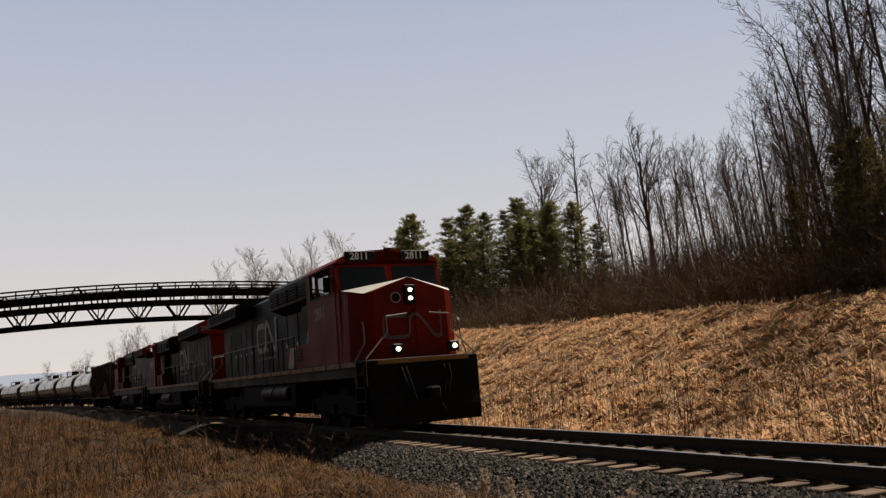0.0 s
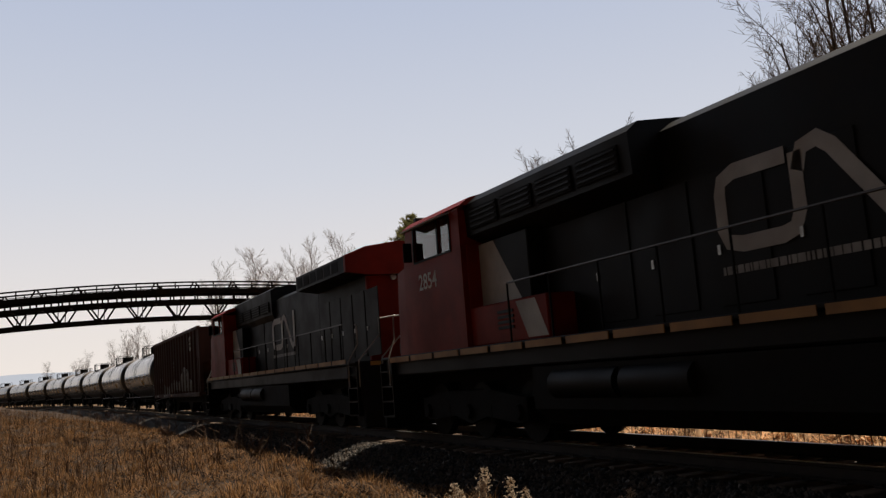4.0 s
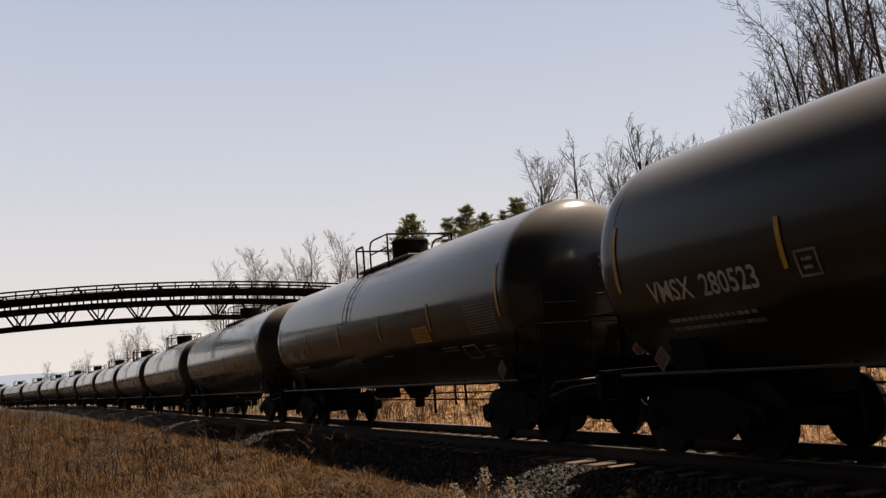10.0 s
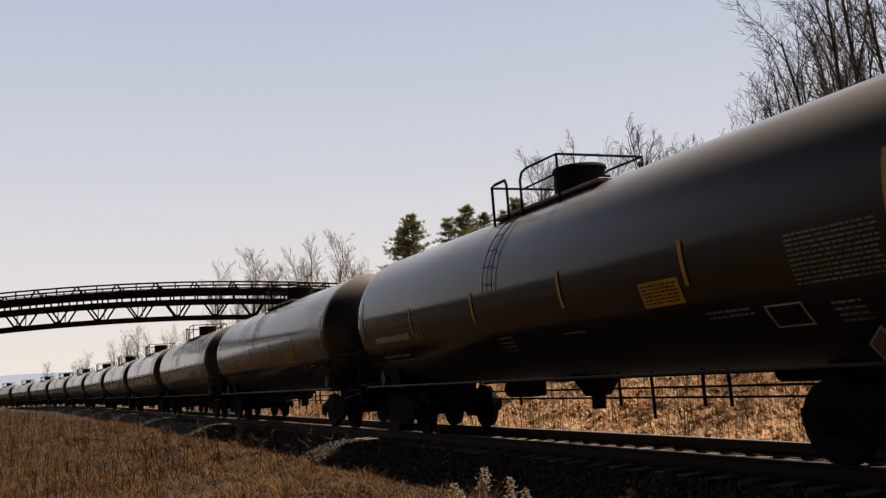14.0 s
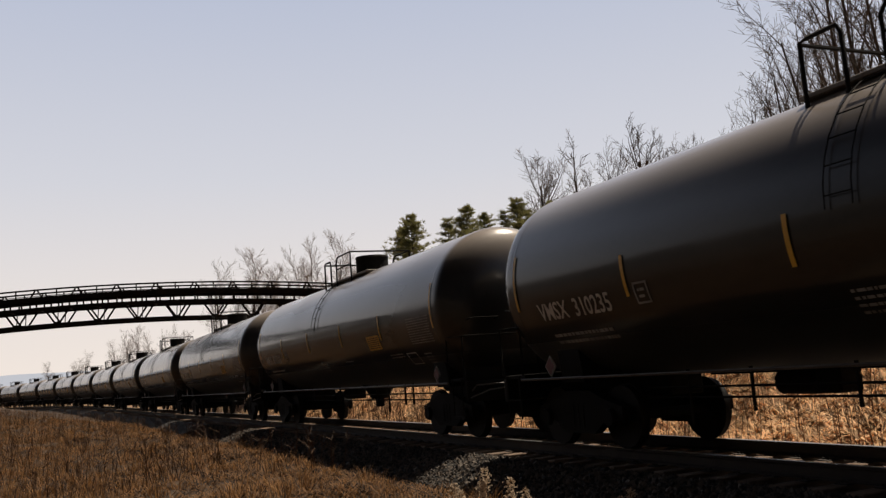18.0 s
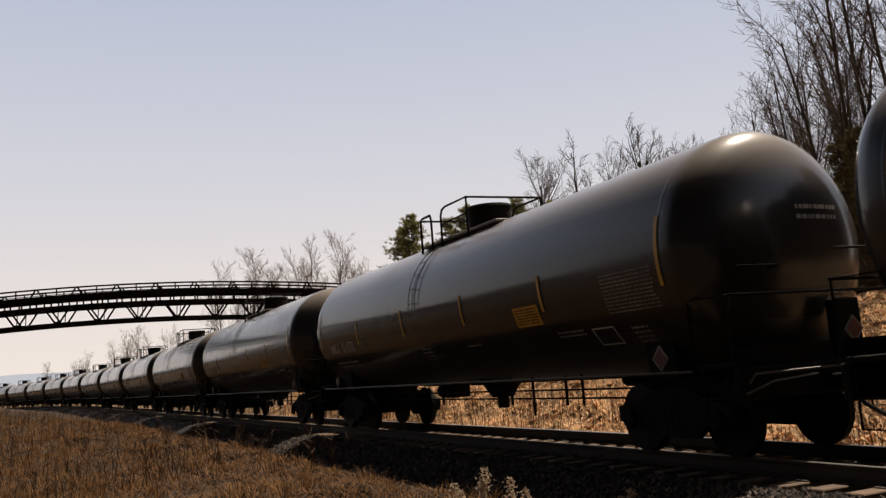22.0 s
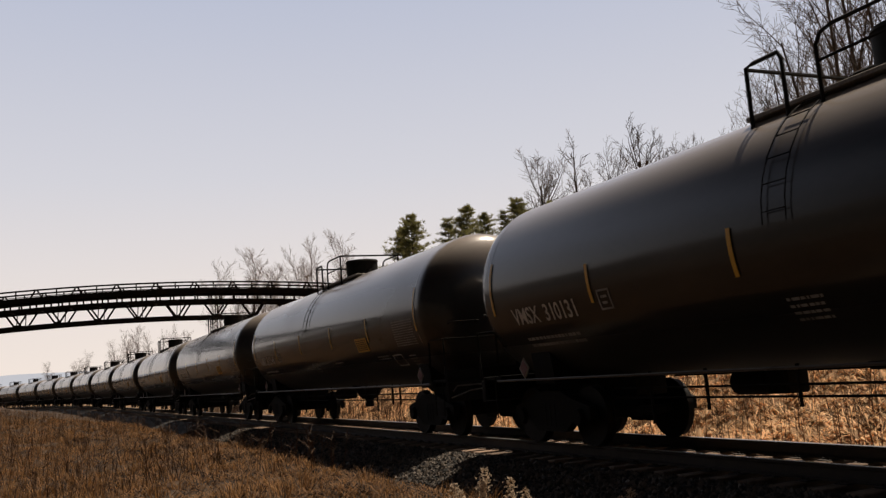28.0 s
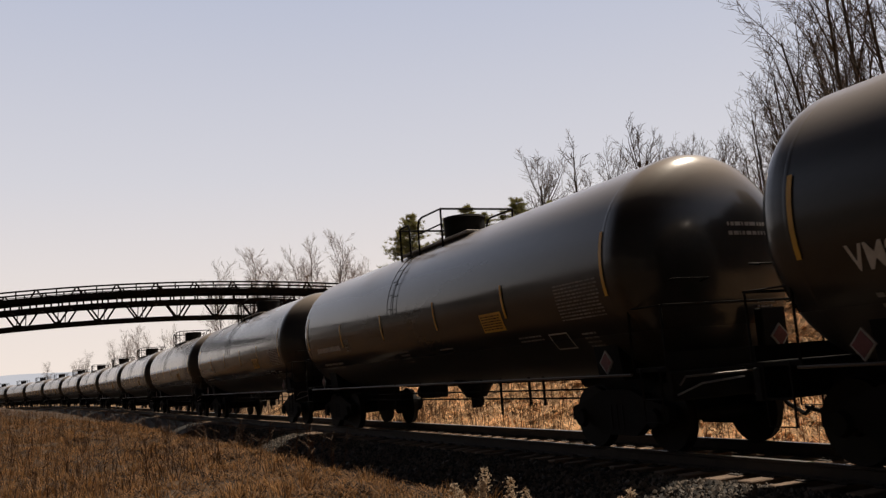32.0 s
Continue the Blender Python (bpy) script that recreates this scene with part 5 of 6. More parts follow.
# ---- plants ----
def tree_meshes(seed, height, limbs=12, low=0.35, lean=0.0, spread=0.5, fine=6, thin=0.011, stout=0.0145, reach=0.42):
    """A bare broadleaf tree: wood (trunk and limbs) and twigs, standing at the origin."""
    rnd = random.Random(seed)
    wood, twigs = Mesh(), Mesh()

    def grow(p, d, length, r, level):
        n = (6, 5, 4, 3)[level]
        pts = [p.copy()]
        q, way = p.copy(), d.copy()
        for i in range(n):
            j = (0.05, 0.16, 0.24, 0.3)[level]
            way = (way + Vector((rnd.uniform(-j, j), rnd.uniform(-j, j), rnd.uniform(-j * 0.3, j) + (0.0, 0.05, 0.03, 0.0)[level]))).normalized()
            q = q + way * (length / n)
            pts.append(q.copy())
        (wood if level < 2 else twigs).tube(pts, r, (7, 5, 3, 3)[level], r * (0.35 if level < 3 else 0.4))
        if level == 3:
            return
        kids = (limbs, 7, fine)[level]
        for i in range(kids):
            f = (low + (1 - low) * (i + rnd.random()) / kids) if level == 0 else 0.2 + 0.8 * (i + rnd.random()) / kids
            x = f * n
            a = min(int(x), n - 1)
            b = pts[a].lerp(pts[a + 1], x - a)
            along = (pts[a + 1] - pts[a]).normalized()
            side = along.orthogonal().normalized()
            side.rotate(Matrix.Rotation(rnd.uniform(0, 6.28), 3, along))
            open_ = (spread, 0.7, 0.8)[level] * rnd.uniform(0.7, 1.35)
            way2 = (along * math.cos(open_) + side * math.sin(open_)).normalized()
            ln = length * (reach, 0.5, 0.5)[level] * (1.15 - 0.55 * f) * rnd.uniform(0.7, 1.3)
            grow(b, way2, ln, max(thin, r * (1 - 0.6 * f) * (0.5, 0.5, 0.6)[level]), level + 1)

    grow(Vector((0, 0, -0.3)), Vector((lean, 0, 1)).normalized(), height, height * stout, 0)
    return wood, twigs


def pine_meshes(seed, height, width, bare=0.12, tufts=12, sharp=0.72):
    """A pine: trunk with branches, and a crown of needle tufts with gaps."""
    rnd = random.Random(seed)
    wood, crown = Mesh(), Mesh()
    wood.tube([(0, 0, -0.3), (0.05, 0.03, height * 0.5), (0, 0, height)], height * 0.014, 7, 0.02)
    z = height * bare
    while z < height * 0.985:
        f = (z - height * bare) / (height * (1 - bare))
        reach = width * (1 - f) ** sharp * (0.7 + 0.3 * min(1, f * 4)) * rnd.uniform(0.35, 1.25) + 0.12
        for i in range(6):
            a = rnd.uniform(0, 6.28)
            r = reach * rnd.uniform(0.45, 1.2)
            root = Vector((0, 0, z))
            tip = Vector((math.cos(a) * r, math.sin(a) * r, z + r * rnd.uniform(0.05, 0.5)))
            wood.tube([root, tip], 0.028, 3, 0.008)
            for k in range(8):
                c = root.lerp(tip, 0.25 + 0.11 * k) + Vector((rnd.uniform(-1, 1), rnd.uniform(-1, 1), rnd.uniform(-0.4, 0.6))) * (0.1 + 0.06 * r)
                s = rnd.uniform(0.16, 0.34)
                out = (tip - root).normalized() * 0.5 + Vector((0, 0, 0.45))
                for j in range(tufts):
                    w = (Vector((rnd.uniform(-1, 1), rnd.uniform(-1, 1), rnd.uniform(-0.7, 0.9))) + out).normalized() * s * rnd.uniform(0.6, 1.2)
                    u = w.orthogonal().normalized() * s * 0.075
                    crown.add([c - u, c + u, c + w + u * 0.3, c + w - u * 0.3], [(0, 1, 2, 3)])
        z += height * 0.026 * rnd.uniform(0.7, 1.4)
    return wood, crown


def make_tree(name, label, wood, crown, crown_mat, category):
    t = tagged(new(name), label, category, "trees on the bank")
    part("trunk", wood, BARK, t, "", 40)
    part("crown", crown, crown_mat, t, "", 0)
    return t


BARE = [make_tree("bare_tree", "tall bare grey-brown broadleaf tree without leaves", *tree_meshes(s, h, lm, lw, ln, sp, fn, 0.010, st, rc), TWIG, "tree")
        for s, h, lm, lw, ln, sp, fn, st, rc in ((1, 11, 9, 0.45, 0.04, 0.42, 5, 0.010, 0.3), (2, 11, 9, 0.5, 0.06, 0.4, 5, 0.009, 0.3), (3, 11, 8, 0.42, 0.04, 0.45, 5, 0.011, 0.32),
                                         (4, 10, 9, 0.42, 0.1, 0.5, 5, 0.0095, 0.34), (5, 11, 8, 0.5, 0.07, 0.45, 5, 0.009, 0.34), (6, 9, 9, 0.4, 0.1, 0.5, 5, 0.010, 0.34))]
SLIM = [make_tree("bare_tree", "slender bare tree with steep upright branches", *tree_meshes(s, h, lm, lw, ln, sp, 5, 0.013, 0.0095, 0.3), TWIG, "tree")
        for s, h, lm, lw, ln, sp in ((51, 11, 9, 0.5, 0.05, 0.32), (52, 11, 8, 0.55, 0.03, 0.38), (53, 10, 10, 0.45, 0.07, 0.36))]
PINES = [make_tree("pine_tree", "dark green pine tree with ragged crown", *pine_meshes(s, h, w, b), m, "pine tree")
         for s, h, w, b, m in ((11, 10, 3.3, 0.02, NEEDLE), (12, 10, 3.8, 0.04, NEEDLE), (13, 9, 3.0, 0.02, NEEDLE), (16, 10, 3.2, 0.1, NEEDLE))]
CEDARS = [make_tree("cedar_tree", "sparse olive-brown cedar among bare branches", *pine_meshes(s, h, w, 0.02, 5, 0.5), CEDAR, "cedar tree") for s, h, w in ((14, 9, 2.6), (15, 9, 2.2))]
LANDMARK = [make_tree("bare_tree", "spreading dark bare tree that stands above the pines", *tree_meshes(46, 12, 13, 0.48, 0.03, 0.6, 8, 0.018, 0.018, 0.42), TWIG, "tree"),
            make_tree("bare_tree", "thin forked dark bare tree", *tree_meshes(43, 12, 4, 0.6, 0.05, 0.3, 4, 0.024, 0.015, 0.36), TWIG, "tree"),
            make_tree("bare_tree", "stout dark bare tree forking into steep limbs", *tree_meshes(47, 11, 9, 0.5, 0.02, 0.36, 7, 0.018, 0.019, 0.42), TWIG, "tree")]
FARBARE = [make_tree("bare_tree", "bare tree far beyond the footbridge, greyed by painted-in haze", *tree_meshes(s, h, lm, lw, ln, sp, 7, 0.017, 0.009, rc), FARTWIG, "tree") for s, h, lm, lw, ln, sp, rc in ((21, 12, 13, 0.3, 0.02, 0.42, 0.4), (22, 12, 14, 0.35, -0.03, 0.38, 0.36), (23, 11, 14, 0.25, 0.05, 0.5, 0.42))]
used = set()
TALL = {}
for t in BARE + SLIM + PINES + CEDARS + LANDMARK + FARBARE:
    TALL[t.name] = max(v.co.z for o in t.children for v in o.data.vertices)


def plant(kinds, i, x, y, z, size, turn):
    src = kinds[i % len(kinds)]
    k = size / TALL[src.name]
    if src.name in used:
        src = copy_thing(src, Matrix.Identity(4))
    else:
        used.add(src.name)
    src.matrix_basis = Matrix.Translation((x, y, z)) @ Matrix.Rotation(turn, 4, "Z")
    src.scale = (k, k, k)
    return src


def bank_z(x, y):
    """Ground height at a place; good for the stretch near the camera."""
    best = min(range(len(LINE_S)), key=lambda j: (LINE_X[j] - x) ** 2 + (LINE_Y[j] - y) ** 2)
    s = float(LINE_S[best])
    t = LINE_T[best]
    n = (y - LINE_Y[best]) * math.cos(t) - (x - LINE_X[best]) * math.sin(t)
    return lie(n, s)


WOODS = random.Random(31)
OVER = -1.99        # the way the trees at the wood's edge lean, out over the line


def rooted(kinds, i, x, y, top, turn):
    """Plant a tree whose crown ends at height top."""
    z = bank_z(x, y)
    return plant(kinds, i, x, y, z, top - z, turn)


# trees that stand out against the sky: place and height of the top
rooted(LANDMARK, 0, -50.6, 21.6, 16.1, 2.6)
rooted(LANDMARK, 1, -47.4, 22.4, 15.8, 0.9)
rooted(LANDMARK, 2, -41.2, 23.0, 15.2, 1.6)
for i, x, y, top in ((0, -42.2, 22.0, 14.2), (1, -44.2, 24.0, 14.2), (2, -39.1, 23.0, 13.0), (0, -38.8, 24.0, 13.4), (1, -37.5, 24.0, 13.2), (2, -35.4, 23.0, 12.1), (1, -36.4, 25.5, 13.0),
                     (0, -31.9, 21.0, 11.6), (2, -33.2, 22.4, 11.6), (1, -45.6, 26.0, 14.2), (0, -40.2, 26.0, 13.6), (2, -34.2, 24.0, 11.8)):
    rooted(SLIM, i, x, y, top, OVER + WOODS.uniform(-0.7, 0.7))
for i, x, y, top in ((3, -26.6, 18.0, 12.0), (4, -24.2, 17.0, 13.6), (5, -22.8, 17.0, 14.6), (1, -21.0, 16.0, 15.6), (3, -19.4, 15.5, 16.2), (4, -18.0, 15.0, 16.0), (0, -24.8, 20.0, 13.6), (2, -21.0, 19.0, 15.6), (5, -17.0, 16.0, 17.0), (2, -28.4, 20.5, 11.6)):
    rooted(BARE, i, x, y, top, OVER + WOODS.uniform(-0.35, 0.35))
# the wood behind them: close-set near the viewer, thin where the sky shows between the trunks
for i in range(34):
    y = 16.5 + 15 * WOODS.random() ** 1.2
    way = WOODS.uniform(43.5, 58.0)
    x = -(y + 8.7) / math.tan(radians(way))
    far = math.hypot(x, y + 8.7)
    top = 1.3 + far * (0.2 + min(0.2, max(0.0, way - 44) * 0.04)) * WOODS.uniform(0.6, 1.0)
    rooted(BARE if i % 3 else SLIM, WOODS.randrange(6), x, y, top, OVER + WOODS.uniform(-0.8, 0.8))
for i in range(46):
    y = 18 + 18 * WOODS.random()
    way = WOODS.uniform(43.0, 58.0)
    x = -(y + 8.7) / math.tan(radians(way))
    rooted(BARE if i % 2 else SLIM, WOODS.randrange(6), x, y, 1.3 + math.hypot(x, y + 8.7) * WOODS.uniform(0.15, 0.27), WOODS.uniform(0, 6.28))
for i in range(16):
    y = 24 + 10 * WOODS.random()
    way = WOODS.uniform(30.5, 42.5)
    x = -(y + 8.7) / math.tan(radians(way))
    rooted(SLIM, i, x, y, 1.3 + math.hypot(x, y + 8.7) * WOODS.uniform(0.15, 0.225), WOODS.uniform(0, 6.28))
for i, x, y, top in ((3, -68.0, 19.5, 14.6), (2, -70.6, 19.7, 13.9), (0, -60.8, 19.5, 12.8), (2, -57.6, 19.5, 13.2), (1, -54.6, 19.4, 12.0), (3, -51.7, 19.5, 11.7), (0, -50.2, 19.6, 12.1), (2, -46.1, 19.5, 11.1), (3, -43.9, 19.7, 10.6), (2, -41.8, 19.8, 8.9),
                     (0, -56.0, 18.6, 11.0), (1, -53.2, 18.4, 10.6), (2, -48.4, 18.6, 10.4), (0, -47.2, 18.8, 9.8), (3, -45.0, 18.9, 9.4), (1, -52.4, 21.6, 11.8), (0, -62.5, 20.6, 11.4), (2, -59.2, 18.8, 10.8), (1, -49.2, 20.8, 11.2), (3, -65.5, 20.5, 10.8)):
    rooted(PINES, i, x, y, top, WOODS.uniform(0, 6.28))
for i, x, y, h in ((0, -19.1, 13.9, 5.0), (1, -17.4, 14.6, 5.6), (1, -20.6, 14.8, 5.0), (0, -15.9, 14.3, 5.4), (0, -18.2, 13.6, 3.6), (1, -22.3, 14.4, 3.8), (1, -16.8, 16.4, 6.6), (0, -19.6, 16.6, 6.2), (1, -21.6, 17.4, 5.4), (0, -23.8, 18.6, 4.6), (1, -18.4, 18.4, 7.0)):
    plant(CEDARS, i, x, y, bank_z(x, y), h, WOODS.uniform(0, 6.28))
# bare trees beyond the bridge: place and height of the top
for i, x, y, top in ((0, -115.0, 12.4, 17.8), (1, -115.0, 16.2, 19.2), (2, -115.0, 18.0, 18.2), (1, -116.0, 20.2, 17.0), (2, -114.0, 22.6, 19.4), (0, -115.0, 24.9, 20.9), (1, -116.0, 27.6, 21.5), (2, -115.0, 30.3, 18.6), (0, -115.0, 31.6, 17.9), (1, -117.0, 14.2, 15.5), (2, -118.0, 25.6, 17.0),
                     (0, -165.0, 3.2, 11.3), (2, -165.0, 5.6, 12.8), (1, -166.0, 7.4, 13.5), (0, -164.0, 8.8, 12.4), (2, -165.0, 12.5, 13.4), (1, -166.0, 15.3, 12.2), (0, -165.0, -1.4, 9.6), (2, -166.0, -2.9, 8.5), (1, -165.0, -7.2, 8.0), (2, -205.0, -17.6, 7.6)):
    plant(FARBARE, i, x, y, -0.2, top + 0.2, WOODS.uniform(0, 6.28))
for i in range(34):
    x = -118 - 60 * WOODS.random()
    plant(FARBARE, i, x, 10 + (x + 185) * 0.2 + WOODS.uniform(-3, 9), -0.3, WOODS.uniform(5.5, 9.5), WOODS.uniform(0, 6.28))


def make_brush():
    """Dense leafless undergrowth along the top of the bank."""
    rnd = random.Random(5)
    me = Mesh()
    for i in range(11500):
        s = -10 - 72 * rnd.random() ** 1.2
        n = 12.0 + 10 * rnd.random() ** 1.5
        p = on_line(s, n, 0)
        p.z = lie(n, s) - 0.05
        h = rnd.uniform(0.5, 1.8) if n < 13.0 else rnd.uniform(0.9, 4.2)
        if i >= 5200:
            n = 20 + 16 * rnd.random()
            p = on_line(s, n)
            p.z = lie(n, s) - 0.05
            h = rnd.uniform(3.0, 8.0) if s > -28 else rnd.uniform(1.2, 4.4)
        if s > -28 and i % 3 == 0:
            h = min(7.5, h * 1.7)
        if s < -38 and n < 24:
            h *= 0.6
        d = Vector((rnd.uniform(-0.4, 0.4), rnd.uniform(-0.4, 0.4), 1)).normalized()
        q = p + d * h
        me.tube([p, p.lerp(q, 0.5) + Vector((rnd.uniform(-0.1, 0.1), rnd.uniform(-0.1, 0.1), 0)), q], 0.017, 3, 0.005)
        for k in range(7):
            b = p.lerp(q, rnd.uniform(0.2, 0.95))
            e = Vector((rnd.uniform(-1, 1), rnd.uniform(-1, 1), rnd.uniform(0.1, 1.2))).normalized() * rnd.uniform(0.3, 1.0)
            me.tube([b, b + e], 0.008, 3, 0.004)
    tagged(new("brush", me.data("brush", BRUSHM, 0)), "dense leafless reddish brown undergrowth on the bank", "undergrowth", kind="stuff")


make_brush()


def blades(name, label, count, where, tall, material, width, droop, seed):
    """Grass as narrow bent blades; where(rng) gives s and n."""
    rng = np.random.RandomState(seed)
    vs, fs = [], []
    for i in range(count):
        s, n = where(rng)
        p = on_line(s, n)
        if noise.noise((p.x * 0.9, p.y * 0.9, 12)) + 0.7 * noise.noise((p.x * 2.6, p.y * 2.6, 4)) < rng.rand() * 0.5 - 0.35:
            continue
        z = lie(n, s) + bumps(p.x, p.y, n) - 0.02
        h = tall * (0.5 + 0.9 * rng.rand())
        a = rng.rand() * 6.283
        c, d = math.cos(a), math.sin(a)
        b = droop * (0.3 + rng.rand()) * h
        w = width * (0.6 + 0.8 * rng.rand())
        o = len(vs)
        vs += [(p.x - d * w, p.y + c * w, z), (p.x + d * w, p.y - c * w, z), (p.x + c * b * 0.4 + d * w * 0.7, p.y + d * b * 0.4 - c * w * 0.7, z + h * 0.6), (p.x + c * b * 0.4 - d * w * 0.7, p.y + d * b * 0.4 + c * w * 0.7, z + h * 0.6), (p.x + c * b, p.y + d * b, z + h * (1 - 0.25 * droop))]
        fs += [(o, o + 1, o + 2, o + 3), (o + 3, o + 2, o + 4)]
    tagged(new(name, Mesh().add(vs, fs).data(name, material, 0)), label, "grass", kind="stuff")


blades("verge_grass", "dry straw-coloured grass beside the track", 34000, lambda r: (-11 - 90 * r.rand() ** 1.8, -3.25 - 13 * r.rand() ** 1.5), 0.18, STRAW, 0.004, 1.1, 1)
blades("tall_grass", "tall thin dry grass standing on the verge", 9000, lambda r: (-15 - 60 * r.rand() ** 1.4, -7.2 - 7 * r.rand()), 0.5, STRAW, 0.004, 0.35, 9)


def thatch(name, label, clumps, where, material, seed, stout=0.008):
    """Matted dead grass: clumps of long blades lying over one another."""
    rng = np.random.RandomState(seed)
    vs, fs = [], []
    for i in range(clumps):
        s, n = where(rng)
        c = on_line(s, n)
        lean = rng.randn() * 0.55 + (math.pi if rng.rand() < 0.5 else 0.0)
        size = 0.18 + 0.24 * rng.rand()
        up = 0.06 + 0.26 * rng.rand()
        for k in range(15):
            dx, dy = rng.randn(2) * size * 0.35
            x, y = c.x + dx, c.y + dy
            z = lie(n + dy, s) + bumps(x, y, n) - 0.01
            a = lean + rng.randn() * 0.35
            ln = size * (0.6 + 0.9 * rng.rand())
            ux, uy = math.cos(a), math.sin(a)
            w = stout * (1 + 1.6 * rng.rand())
            h = up * ln
            slope = (lie(n + uy * ln, s) - lie(n, s)) if n > 0 else 0.0
            o = len(vs)
            vs += [(x - uy * w, y + ux * w, z), (x + uy * w, y - ux * w, z), (x + ux * ln * 0.5 + uy * w, y + uy * ln * 0.5 - ux * w, z + h + slope * 0.5), (x + ux * ln * 0.5 - uy * w, y + uy * ln * 0.5 + ux * w, z + h + slope * 0.5), (x + ux * ln, y + uy * ln, z + h * 0.5 + slope)]
            fs += [(o, o + 1, o + 2, o + 3), (o + 3, o + 2, o + 4)]
    tagged(new(name, Mesh().add(vs, fs).data(name, material, 0)), label, "grass", kind="stuff")


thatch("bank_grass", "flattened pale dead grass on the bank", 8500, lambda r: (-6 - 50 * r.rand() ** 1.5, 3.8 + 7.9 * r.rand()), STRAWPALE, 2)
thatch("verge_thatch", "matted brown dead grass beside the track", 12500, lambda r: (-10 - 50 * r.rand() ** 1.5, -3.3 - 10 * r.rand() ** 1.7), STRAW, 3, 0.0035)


def make_tussocks():
    """Clumps of taller grass standing out of the matted verge."""
    rng = np.random.RandomState(44)
    vs, fs = [], []
    for i in range(520):
        s, n = -9.5 - 46 * rng.rand() ** 1.3, -3.5 - 7.5 * rng.rand() ** 1.3
        c = on_line(s, n)
        tall = 0.16 + 0.26 * rng.rand() ** 1.5
        lean = rng.rand() * 6.283
        for k in range(46):
            dx, dy = rng.randn(2) * tall * 0.28
            x, y = c.x + dx, c.y + dy
            z = lie(n + dy, s) + bumps(x, y, n) - 0.02
            a = math.atan2(dy, dx) + rng.randn() * 0.5
            b = tall * (0.25 + 0.5 * rng.rand())
            ux, uy = math.cos(a) * b + 0.12 * tall * math.cos(lean), math.sin(a) * b + 0.12 * tall * math.sin(lean)
            h, w = tall * (0.55 + 0.6 * rng.rand()), 0.003 + 0.003 * rng.rand()
            px, py = -math.sin(a) * w, math.cos(a) * w
            o = len(vs)
            vs += [(x - px, y - py, z), (x + px, y + py, z), (x + ux * 0.35 + px, y + uy * 0.35 + py, z + h * 0.65), (x + ux * 0.35 - px, y + uy * 0.35 - py, z + h * 0.65), (x + ux, y + uy, z + h * 0.95)]
            fs += [(o, o + 1, o + 2, o + 3), (o + 3, o + 2, o + 4)]
    tagged(new("tussock_grass", Mesh().add(vs, fs).data("tussock_grass", STRAWMID, 0)), "clumps of standing golden dry grass on the verge", "grass", kind="stuff")


make_tussocks()


def make_weeds():
    """Upright dry stalks at the foot of the bank and among the verge grass."""
    rnd = random.Random(8)
    me = Mesh()
    for i in range(1750):
        # far stalks added to darken what shows beneath the distant cars
        if i >= 950:
            s, n = -30 - 62 * rnd.random() ** 1.3, 2.9 + 2.2 * rnd.random()
            h = rnd.uniform(0.4, 1.1)
        elif i < 420:
            s, n = -7 - 34 * rnd.random(), 3.6 + 3.0 * rnd.random() ** 2
            h = rnd.uniform(0.6, 1.6)
        else:
            s, n = -16 - 50 * rnd.random() ** 1.5, -3.4 - 9 * rnd.random()
            h = rnd.uniform(0.4, 1.0)
        p = on_line(s, n)
        p.z = ground_z(s, n) - 0.03
        q = p + Vector((rnd.uniform(-0.2, 0.2), rnd.uniform(-0.2, 0.2), h))
        me.tube([p, p.lerp(q, 0.5) + Vector((rnd.uniform(-0.03, 0.03), 0, 0)), q], 0.008, 3, 0.004)
        for k in range(4):
            b = p.lerp(q, rnd.uniform(0.45, 1.0))
            me.tube([b, b + Vector((rnd.uniform(-0.2, 0.2), rnd.uniform(-0.2, 0.2), rnd.uniform(0.05, 0.25)))], 0.005, 3, 0.003)
    tagged(new("weed_stalks", me.data("weed_stalks", WEED, 0)), "thin dry brown weed stalks", "weeds", kind="stuff")


make_weeds()


def make_fallen_branch():
    """A bleached branch lying at the edge of the wood."""
    x, y = -19.6, 12.6
    b = tagged(new("fallen_branch"), "bleached grey fallen branch lying on the bank", "branch")
    b.location = (x, y, bank_z(x, y) + 0.16)
    stem = part("stem", Mesh().tube([(-0.9, 0.2, -0.1), (-0.2, 0.05, 0.12), (0.5, 0.0, 0.25), (1.2, -0.1, 0.55)], 0.05, 6, 0.02), FARTWIG, b)
    part("twig", Mesh().tube([(0.3, 0.0, 0.2), (0.7, 0.25, 0.5), (0.9, 0.3, 0.75)], 0.022, 5, 0.008), FARTWIG, b)
    part("twig", Mesh().tube([(-0.1, 0.05, 0.13), (0.1, -0.3, 0.3)], 0.02, 5, 0.008), FARTWIG, b)


make_fallen_branch()


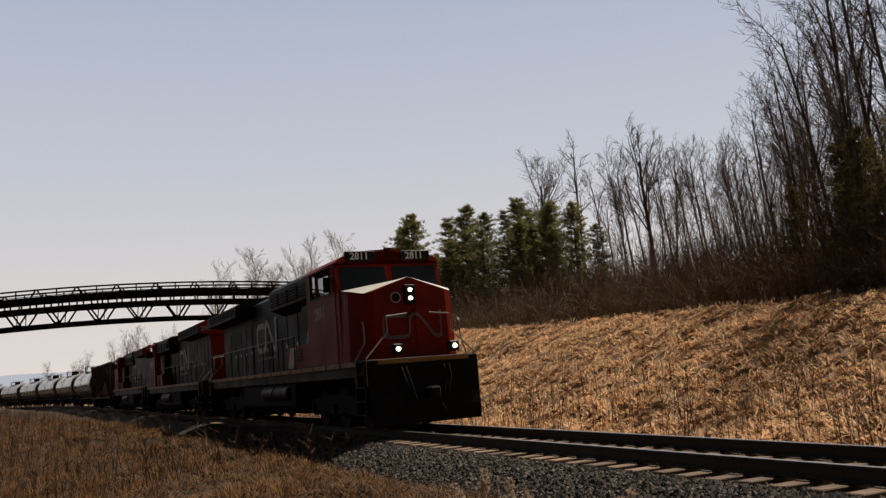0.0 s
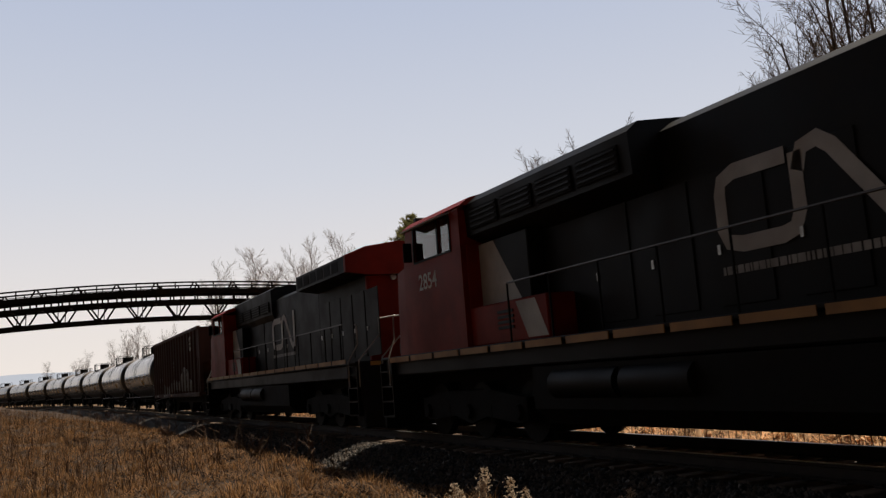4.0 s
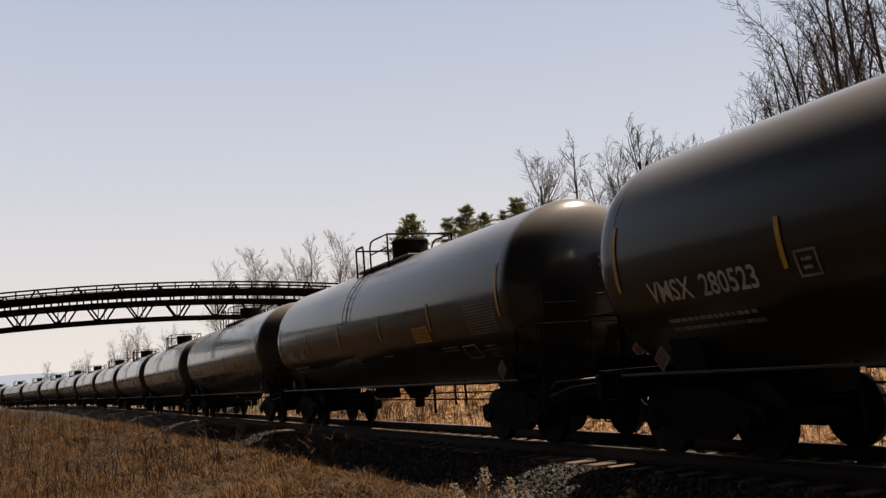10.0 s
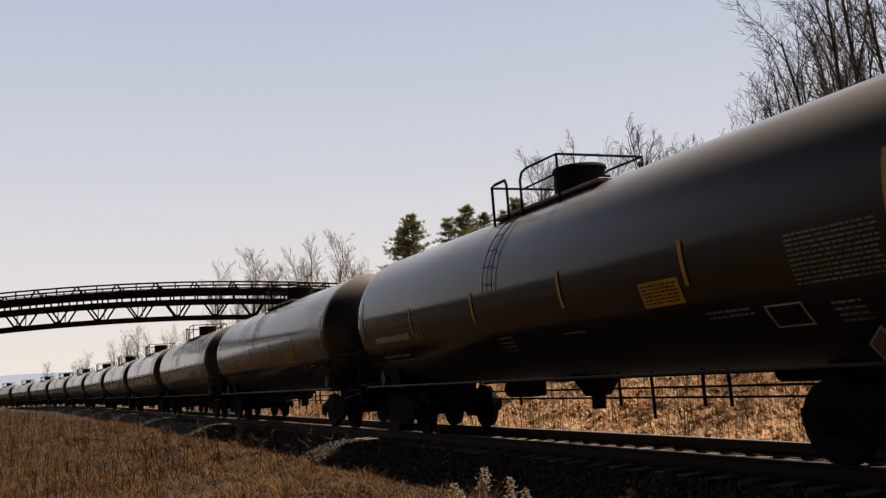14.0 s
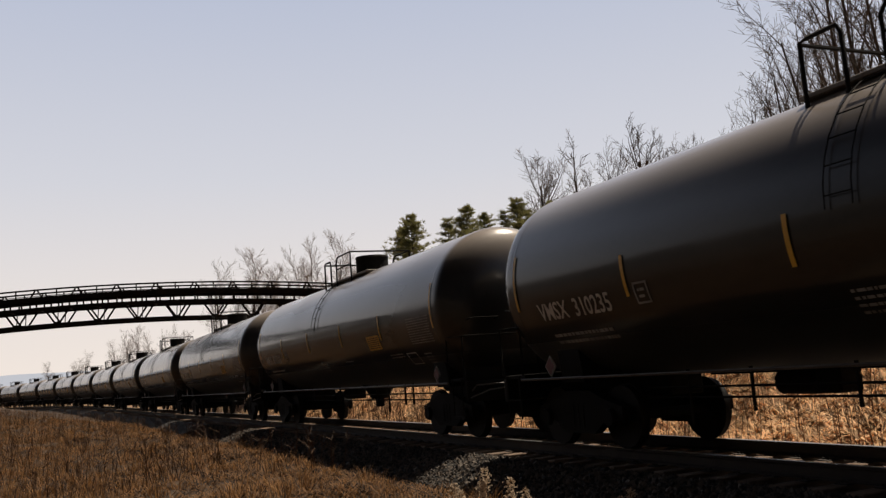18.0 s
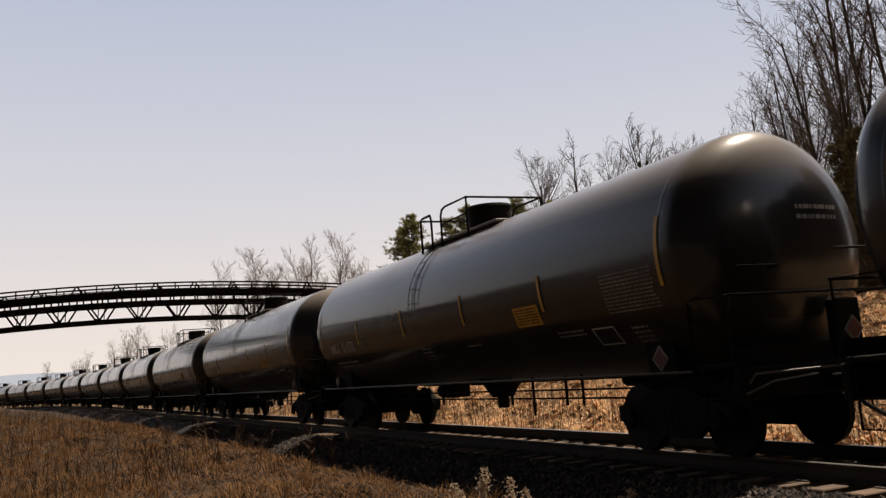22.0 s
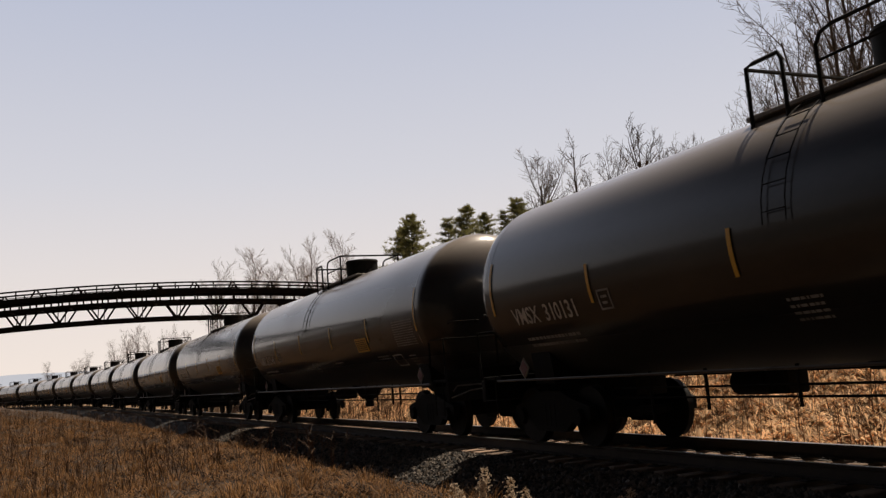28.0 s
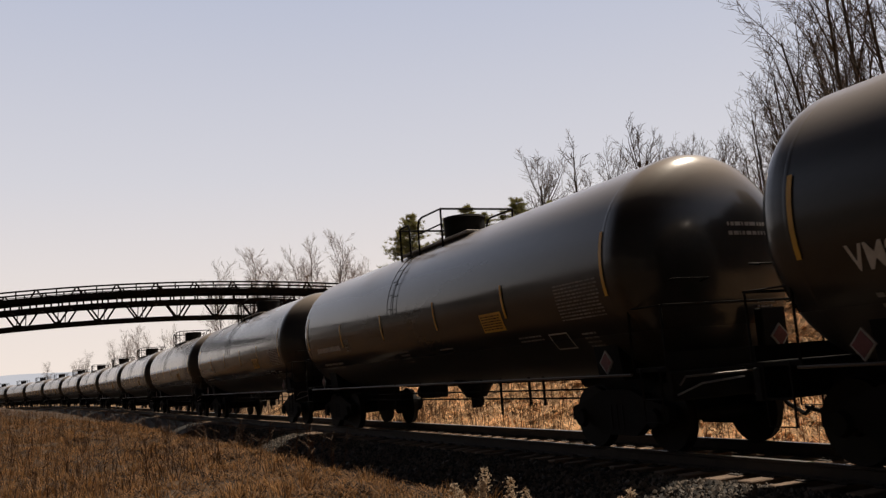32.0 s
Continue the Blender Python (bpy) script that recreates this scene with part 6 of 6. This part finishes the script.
def make_goldenrod(x, y, z0, top, seed):
    """One dry weed with a fluffy seed head."""
    rnd = random.Random(seed)
    g = tagged(new("seed_head_weed"), "dry brown weed with a pale fluffy seed head", "weed", "weeds in the foreground")
    g.location = (x, y, z0)
    lean = rnd.uniform(-0.06, 0.06)
    part("stem", Mesh().tube([(0, 0, 0), (lean * 0.5, 0, top * 0.5), (lean, 0, top)], 0.006, 5, 0.003), WEED, g)
    me = Mesh()
    for i in range(150):
        f = rnd.random()
        c = Vector((lean, 0, top - 0.02 - f * 0.24)) + Vector((rnd.gauss(0, 1), rnd.gauss(0, 1), 0)) * (0.014 + 0.06 * f * (1.15 - f))
        w = Vector((rnd.uniform(-1, 1), rnd.uniform(-1, 1), rnd.uniform(-0.4, 1))).normalized() * 0.028
        u = w.orthogonal().normalized() * 0.011
        me.add([c - u, c + u, c + w], [(0, 1, 2)])
    tagged(part("seed_head", me, FLUFF, g, "pale fluffy seed head", 0), kind="stuff")


def ray_place(depth, right, up):
    """A place by its distance ahead of, right of and above the camera's axis."""
    return STAND @ Vector((right, up, -depth))


for k, (r, u) in enumerate(((0.456, -2.31), (0.096, -2.47), (0.726, -2.41), (2.0, -2.53), (0.4, -2.45), (0.85, -2.52), (1.9, -2.62), (0.2, -2.55))):
    p = ray_place(9.6, r, u)
    make_goldenrod(p.x, p.y, -0.5, p.z + 0.5, k + 1)


def make_distance():
    """A low wooded rise far off down the line and all round."""
    me = Mesh()
    seg = 240
    vs, fs = [], []
    for i in range(seg):
        a = 2 * math.pi * i / seg
        r = 1500 + 120 * noise.noise((i * 0.13, 0, 0))
        h = 42 + 8 * noise.noise((i * 0.11, 5, 0)) + 2 * noise.noise((i * 0.6, 8, 0))
        vs += [(r * math.cos(a), r * math.sin(a), -6), (r * math.cos(a), r * math.sin(a), h), ((r + 300) * math.cos(a), (r + 300) * math.sin(a), h * 0.8)]
    for i in range(seg):
        j = (i + 1) % seg
        fs += [(3 * i, 3 * j, 3 * j + 1, 3 * i + 1), (3 * i + 1, 3 * j + 1, 3 * j + 2, 3 * i + 2)]
    tagged(new("backdrop", me.add(vs, fs).data("backdrop", HAZE, 0)), "low wooded hills on the horizon in painted, glowing haze", "hills", kind="structure")


make_distance()


def make_shade_woods():
    """Unseen ragged woods added behind the viewer and along the line to cut fill light."""
    rows = [[(-190 + 1.5 * i, -34.0, 0, -1, 9.0) for i in range(174)], [(-6 + 1.5 * i, 16.0, 0, 1, 13.0) for i in range(60)], [(72.0, 7.5 + 1.5 * i, 1, 0, 12.0) for i in range(10)], [(72.0, -7.5 - 1.5 * i, 1, 0, 12.0) for i in range(20)]]
    for k, row in enumerate(rows):
        vs, fs = [], []
        for i, (x, y, ox, oy, tall) in enumerate(row):
            d = 4 * noise.noise((i * 0.05, 2 + k, 0)) if k == 0 else 1.5 * noise.noise((i * 0.2, 2 + k, 0))
            h = tall + 3.5 * noise.noise((i * 0.21, 4 + k, 0)) + 2.0 * noise.noise((i * 0.9, 6, 0))
            for back, z in ((0, -1.0), (0.8, h * 0.7), (3, h), (14, h), (15, -1.0)):
                vs.append((x + ox * (back + d), y + oy * (back + d), z))
        for i in range(len(row) - 1):
            for j in range(4):
                fs.append((5 * i + j, 5 * i + 5 + j, 5 * i + 6 + j, 5 * i + 1 + j))
        tagged(new("backdrop_woods", Mesh().add(vs, fs).data("backdrop_woods", SHADEWOOD, 0)), "dark wood edge out of view, added to cut fill light", "woods", kind="structure")


make_shade_woods()


# ---- what moves ----
def motions():
    for thing, behind, half, back in TRAIN:
        rows = []
        for i in range(33):
            t = float(i)
            m = ride(behind + travelled(t), half)
            rows.append((t, m @ Matrix.Rotation(math.pi, 4, "Z") if back else m))
        walk(thing, rows)


motions()
